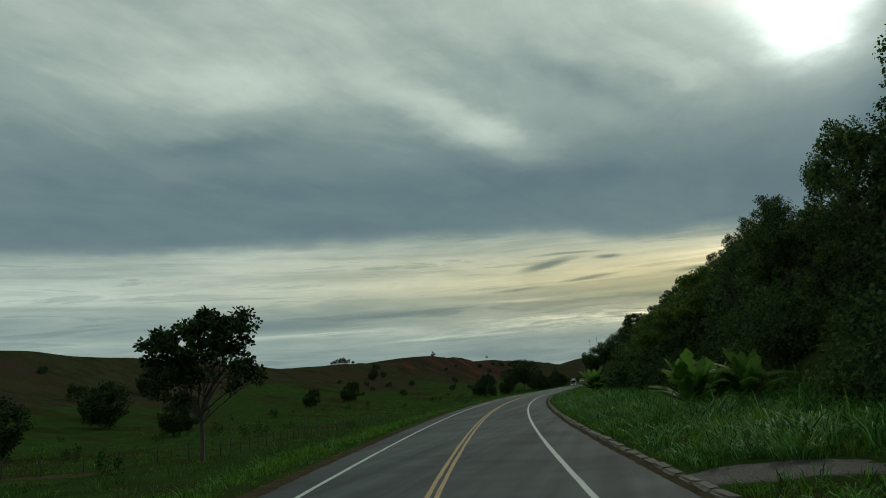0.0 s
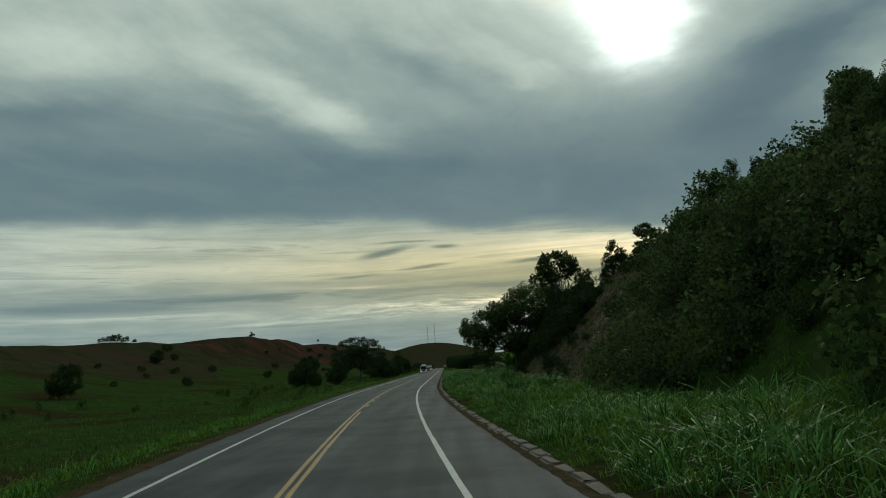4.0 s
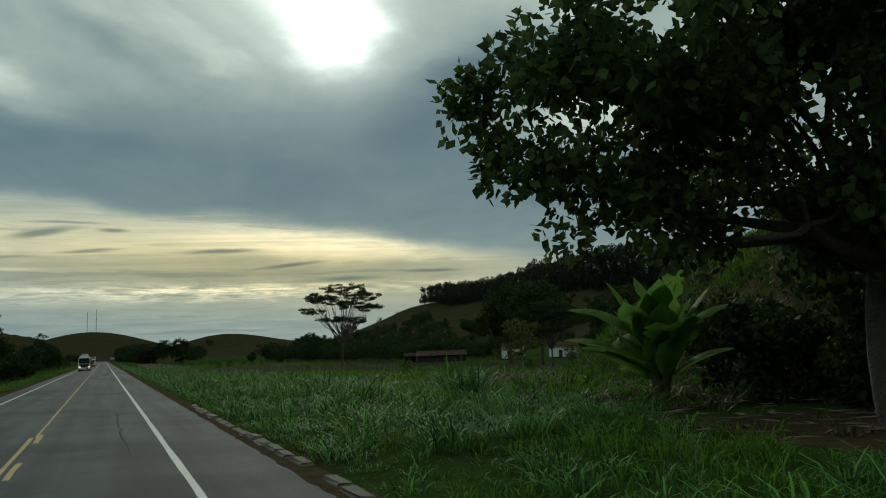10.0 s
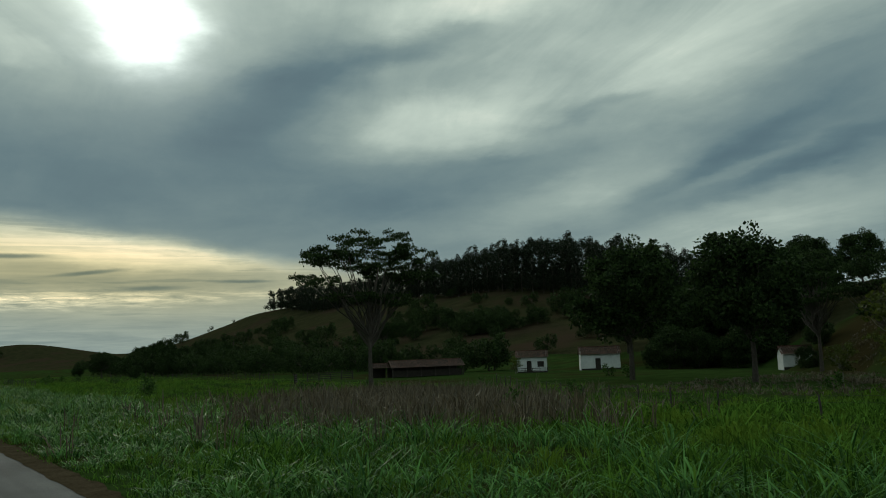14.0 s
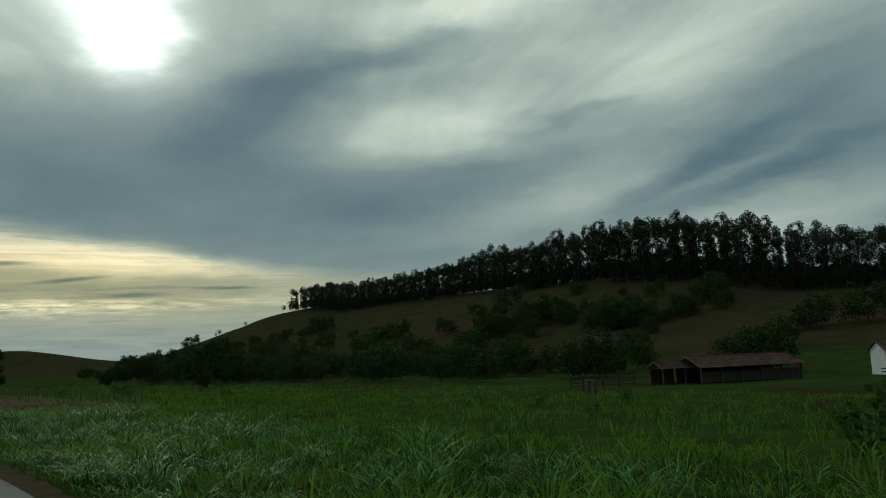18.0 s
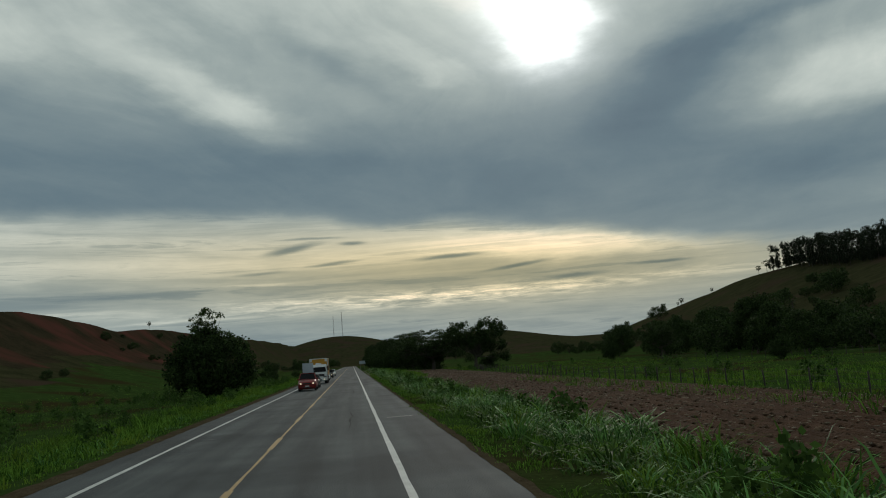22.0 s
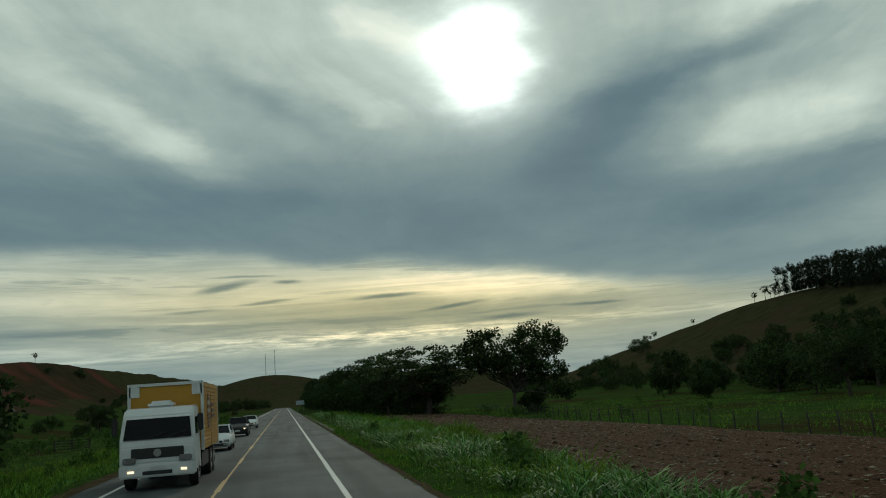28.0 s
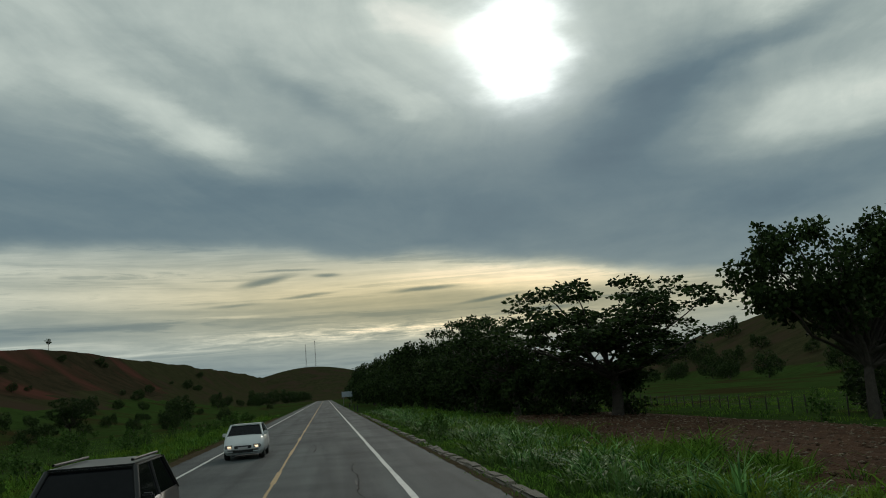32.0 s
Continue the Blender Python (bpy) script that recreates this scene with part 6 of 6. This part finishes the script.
car("sedan", "glossy black sedan driving on the road", pose(-1.95, 530, 0.0), 4.5, 1.78, M_PAINT_BLACK, 0.92, 0.95, 1.46, 0.95, 1.75, 3.1, 4.0)
pick = car("pickup_truck", "red pickup truck with burning headlamps carrying a pale board", pose(-1.95, 522, 0.0), 5.1, 1.84, M_PAINT_RED, 1.05, 1.08, 1.76, 1.15, 1.75, 2.75, 2.95, 0.37, M_LAMP, bed=3.0, tall_nose=0.2)
part("cargo_board", boxed(-0.55, 0.55, 3.2, 3.3, 1.0, 2.75, bevel=0.01), M_SIGN, pick, "pale blue upright board in the bed")
car("hatchback", "white compact hatchback driving on the road", pose(-1.9, 572.5, 0.0), 4.0, 1.7, M_PAINT_WHITE, 0.9, 0.95, 1.44, 0.9, 1.6, 3.2, 3.85, 0.3)
car("estate_car", "dark grey estate car with lit headlamps and roof rails", pose(-1.9, 595.0, 0.0), 4.2, 1.72, M_PAINT_DARK, 0.98, 1.0, 1.58, 0.95, 1.55, 3.6, 4.1, 0.31, M_LAMP, tall_nose=0.1, rack=True)

car("hatchback", "silver compact car with lit headlamps driving on the road", pose(-1.9, 619.5, 0.0), 4.0, 1.7, M_PAINT_WHITE, 0.9, 0.95, 1.44, 0.9, 1.6, 3.2, 3.85, 0.3, M_LAMP)


def cab(root, w, h0, h1, depth, paint):
    """A forward-control lorry cab with raked screen."""
    prof = [(0.10, h0), (0.0, h0 + 0.35), (0.02, 1.35), (0.08, 1.6), (0.32, h1 - 0.25), (0.55, h1), (depth, h1 + 0.04), (depth, h0)]
    bm = bmesh.new()
    sides = []
    for x in (-w, w):
        sides.append([bm.verts.new((x * (0.94 if z > 1.8 else 1.0), y, z)) for y, z in prof])
    n = len(prof)
    for i in range(n):
        bm.faces.new((sides[0][i], sides[0][(i + 1) % n], sides[1][(i + 1) % n], sides[1][i]))
    bm.faces.new(sides[0][::-1]), bm.faces.new(sides[1])
    bmesh.ops.bevel(bm, geom=[e for e in bm.edges], offset=0.05, segments=2, affect="EDGES")
    c = part("cab", bm, paint, root)
    ws = bmesh.new()
    p = [(-w * 0.9, 0.055, 1.6), (w * 0.9, 0.055, 1.6), (w * 0.84, 0.275, h1 - 0.32), (-w * 0.84, 0.275, h1 - 0.32)]
    q = [(x, y - 0.03, z) for x, y, z in p]
    a, b = [ws.verts.new(v) for v in p], [ws.verts.new(v) for v in q]
    ws.faces.new(b)
    for i in range(4):
        ws.faces.new((a[i], a[(i + 1) % 4], b[(i + 1) % 4], b[i]))
    part("windscreen", ws, M_GLASS, root)
    for s in (-1, 1):
        part("side_window", boxed(s * w * 0.985 - 0.02, s * w * 0.985 + 0.02, 0.5, depth - 0.45, 1.65, h1 - 0.35, bevel=0.015), M_GLASS, root)
        part("mirror", boxed(s * (w + 0.16) - 0.09, s * (w + 0.16) + 0.09, 0.12, 0.2, 1.75, 2.3, bevel=0.03), M_BLACKPLASTIC, root)
        part("wiper", rod((s * 0.3, -0.0, 1.62), (s * 0.3 + 0.55, 0.06, 1.78), 0.012, 4), M_BLACKPLASTIC, root)
    return c


lorry = thing("box_lorry", "white-cabbed lorry with ribbed yellow cargo box", "lorry", pose(-1.95, 550.5, 0.0))
cab(lorry, 1.15, 0.5, 2.55, 1.9, M_PAINT_WHITE)
part("grille", boxed(-0.8, 0.8, -0.03, 0.08, 1.0, 1.32, bevel=0.02), M_BLACKPLASTIC, lorry)
part("badge", drum(-0.02, 0.02, 0, 0, 0.12, 18), M_RIM, lorry).matrix_basis = pose(0, -0.05, 1.16, 0, 0, 90)
part("bumper", boxed(-1.16, 1.16, -0.08, 0.25, 0.42, 0.82, bevel=0.05), M_PAINT_WHITE, lorry)
part("lower_grille", boxed(-0.45, 0.45, -0.095, 0.0, 0.5, 0.62, bevel=0.01), M_BLACKPLASTIC, lorry)
part("number_plate", boxed(-0.22, 0.22, -0.11, -0.09, 0.64, 0.76), M_PLATE, lorry)
for s in (-1, 1):
    part("headlamp", boxed(s * 0.85 - 0.2, s * 0.85 + 0.2, -0.09, 0.05, 0.86, 1.05, bevel=0.03), M_LAMP_OFF, lorry)
    part("fog_lamp", boxed(s * 0.8 - 0.12, s * 0.8 + 0.12, -0.1, 0.0, 0.55, 0.68, bevel=0.03), M_LAMP, lorry)
    part("corner_plate", boxed(s * 1.03 - 0.17, s * 1.03 + 0.17, 2.06, 2.1, 2.95, 3.3), M_PAINT_WHITE, lorry)
    wheel(lorry, s * 1.14, 1.15, 0.5, 0.28)
    wheel(lorry, s * 1.16, 5.6, 0.5, 0.26, True)
    wheel(lorry, s * 1.16, 6.75, 0.5, 0.26, True)
    part("side_guard", boxed(s * 1.1 - 0.03, s * 1.1 + 0.03, 2.4, 4.8, 0.45, 0.95, bevel=0.02), M_BLACKPLASTIC, lorry)
part("roof_fairing", boxed(-0.45, 0.45, 0.75, 1.5, 2.55, 2.78, bevel=0.08, taper=0.2), M_PAINT_WHITE, lorry)
body = part("cargo_box", boxed(-1.22, 1.22, 2.1, 8.3, 1.05, 3.35, bevel=0.02), M_YELLOW, lorry)
for s in (-1, 1):
    for i in range(15):
        z = 1.2 + i * 0.142
        part("rib", boxed(s * 1.225 - 0.02, s * 1.225 + 0.02, 2.2, 8.2, z, z + 0.06, bevel=0.012), M_YELLOW, body)
    for q in range(9):
        z0 = 1.75 + q * 0.14
        wq = 0.55 * math.sqrt(max(0.05, 1 - ((q - 3.6) / 5.2) ** 2))
        part("emblem", boxed(s * 1.253 - 0.006, s * 1.253 + 0.006, 4.0 - wq, 4.0 + wq * (0.7 if q > 6 else 1), z0, z0 + 0.1), M_PAINT_WHITE if 3 < q < 7 and q != 5 else M_TILE, body, "part of a painted round emblem")
    for q in range(3):
        part("lettering_bar", boxed(s * 1.253 - 0.006, s * 1.253 + 0.006, 5.1, 6.5 - 0.2 * q, 2.1 + q * 0.2, 2.22 + q * 0.2), M_TILE, body, "painted bar of lettering")
    part("side_door_gap", boxed(s * 1.25 - 0.004, s * 1.25 + 0.004, 4.85, 4.88, 1.1, 2.95), M_BLACKPLASTIC, body)
    for yy in (2.1, 8.3):
        part("edge_trim", boxed(s * 1.2 - 0.05, s * 1.2 + 0.05, yy - 0.04, yy + 0.04, 1.04, 3.37), M_PAINT_WHITE, body)
part("top_trim", boxed(-1.25, 1.25, 2.05, 2.14, 3.3, 3.4), M_PAINT_WHITE, body)
part("chassis", boxed(-0.5, 0.5, 0.6, 8.2, 0.7, 1.05), M_BLACKPLASTIC, lorry)

tanker = thing("tank_lorry", "articulated tank lorry with ringed pale steel tank", "lorry", pose(-1.95, 429.6, 0.0))
cab(tanker, 1.22, 0.5, 3.0, 2.2, M_PAINT_WHITE)
part("grille", boxed(-1.0, 1.0, -0.03, 0.08, 0.75, 1.5, bevel=0.02), M_BLACKPLASTIC, tanker)
for q in range(4):
    part("grille_slat", boxed(-0.92, 0.92, -0.05, -0.02, 0.84 + q * 0.15, 0.9 + q * 0.15, bevel=0.01), M_PAINT_DARK, tanker)
for xx in (-0.8, -0.62, -0.44, 0.44, 0.62, 0.8):
    part("visor_lamp", boxed(xx - 0.07, xx + 0.07, -0.05, 0.0, 2.66, 2.71, bevel=0.01), M_LAMP_OFF, tanker)
part("hazard_plate", boxed(0.35, 0.75, -0.13, -0.1, 0.42, 0.68), M_HAZARD, tanker, "dark red plate on the bumper")
for s in (-1, 1):
    part("fairing_intake", boxed(s * 0.96 - 0.06, s * 0.96 + 0.06, 0.66, 0.75, 3.08, 3.26, bevel=0.02), M_BLACKPLASTIC, tanker)
part("bumper", boxed(-1.2, 1.2, -0.1, 0.25, 0.35, 0.75, bevel=0.05), M_PAINT_WHITE, tanker)
part("sun_visor", boxed(-1.05, 1.05, -0.02, 0.3, 2.6, 2.78, bevel=0.04), M_BLACKPLASTIC, tanker)
part("roof_fairing", boxed(-1.0, 1.0, 0.55, 2.1, 2.98, 3.34, bevel=0.1, taper=0.18), M_PAINT_WHITE, tanker)
part("roof_hatch", boxed(-0.55, 0.45, 0.75, 1.5, 3.32, 3.42, bevel=0.04, taper=0.1), M_RIM, tanker)
part("number_plate", boxed(-0.22, 0.22, -0.13, -0.1, 0.48, 0.6), M_PLATE, tanker)
tank = bmesh.new()
bmesh.ops.create_cone(tank, cap_ends=True, segments=40, radius1=1.15, radius2=1.15, depth=12.6, matrix=Matrix.Translation((0, 10.6, 2.25)) @ Matrix.Rotation(radians(90), 4, "X"))
bmesh.ops.bevel(tank, geom=[e for e in tank.edges if any(len(f.verts) > 4 for f in e.link_faces)], offset=0.28, segments=4, affect="EDGES")
vessel = part("tank", tank, M_TANK, tanker, smooth=True)
for i, yy in enumerate((4.9, 6.1, 7.6, 8.0, 9.5, 11.0, 12.7, 14.4, 14.8, 16.2)):
    bm = bmesh.new()
    bmesh.ops.create_cone(bm, cap_ends=False, segments=40, radius1=1.2, radius2=1.2, depth=0.13, matrix=Matrix.Translation((0, yy, 2.25)) @ Matrix.Rotation(radians(90), 4, "X"))
    bmesh.ops.solidify(bm, geom=bm.faces[:], thickness=0.05)
    part("ring", bm, M_TANK_RING, vessel)
for y0, y1 in ((5.0, 8.6), (11.4, 13.6)):
    part("deck_box", boxed(-0.62, 0.62, y0, y1, 3.3, 3.72, bevel=0.02), M_PAINT_WHITE, tanker)
    part("catwalk", boxed(-0.4, 0.4, y1, y1 + 2.0, 3.42, 3.47), M_BLACKPLASTIC, tanker)
    for s in (-1, 1):
        for q in range(3):
            part("rail_post", rod((s * 0.5, y1 + 0.15 + q * 0.8, 3.35), (s * 0.5, y1 + 0.15 + q * 0.8, 3.8 - 0.1 * q), 0.025, 6), M_BLACKPLASTIC, tanker)
        part("handrail", rod((s * 0.5, y1 + 0.1, 3.8), (s * 0.5, y1 + 1.8, 3.6), 0.025, 6), M_BLACKPLASTIC, tanker)
    part("manhole", boxed(-0.28, 0.28, y1 + 0.5, y1 + 1.1, 3.4, 3.62, bevel=0.06), M_TANK_RING, tanker)
for s in (-1, 1):
    part("headlamp", boxed(s * 0.92 - 0.22, s * 0.92 + 0.22, -0.11, 0.05, 0.78, 0.98, bevel=0.04), M_LAMP, tanker)
    wheel(tanker, s * 1.2, 1.3, 0.52, 0.3)
    for yy in (3.7, 4.9, 8.0, 9.25, 13.6, 14.85, 16.1):
        wheel(tanker, s * 1.22, yy, 0.52, 0.26, True)
        part("mudguard", boxed(s * 0.98 - 0.28, s * 0.98 + 0.28, yy - 0.6, yy + 0.6, 1.08, 1.14, bevel=0.02), M_BLACKPLASTIC, tanker)
    for y0, y1 in ((5.7, 7.2), (10.2, 12.8)):
        for zz in (0.5, 0.85):
            part("side_guard", boxed(s * 1.2 - 0.02, s * 1.2 + 0.02, y0, y1, zz, zz + 0.16, bevel=0.02), M_PAINT_WHITE, tanker)
        part("tool_box", boxed(s * 0.85 - 0.25, s * 0.85 + 0.25, y0, y0 + 0.9, 0.6, 1.1, bevel=0.03), M_BLACKPLASTIC, tanker)
    sk = part("hazard_mark", boxed(-0.012, 0.012, -0.3, 0.3, -0.3, 0.3), M_HAZARD, tanker, "dark red diamond hazard mark")
    sk.matrix_basis = pose(s * 1.17, 10.2, 1.95, 45)
    for q in range(6):
        part("dark_marker", boxed(s * 1.16 - 0.015, s * 1.16 + 0.015, 11.2 + q * 0.8, 11.32 + q * 0.8, 2.2, 2.28), M_PAINT_DARK, tanker)
    for q in range(3):
        part("reflector", boxed(s * 1.14 - 0.015, s * 1.14 + 0.015, 14.95 + q * 0.2, 15.08 + q * 0.2, 1.75, 1.95), M_HAZARD, tanker)
    part("support", boxed(s * 0.8 - 0.1, s * 0.8 + 0.1, 15.3, 16.4, 1.1, 1.5, bevel=0.03), M_BLACKPLASTIC, tanker)
part("chassis", boxed(-0.5, 0.5, 0.8, 17.0, 0.75, 1.15), M_BLACKPLASTIC, tanker)
part("rear_frame", boxed(-1.2, 1.2, 16.9, 17.05, 0.5, 2.2, bevel=0.02), M_BLACKPLASTIC, tanker)
cu_ = bpy.data.curves.new("fleet_mark", "FONT")
cu_.body, cu_.size, cu_.extrude = "612", 0.34, 0.004
tmp = new("mark_text", cu_)
deps = bpy.context.evaluated_depsgraph_get()
tm = bpy.data.meshes.new_from_object(tmp.evaluated_get(deps))
bpy.data.objects.remove(tmp)
mk = part("fleet_mark", tm, M_BLACKPLASTIC, tanker, "black painted figures 612")
mk.matrix_basis = pose(1.235, 0.55, 1.05, 90, 0, 90)
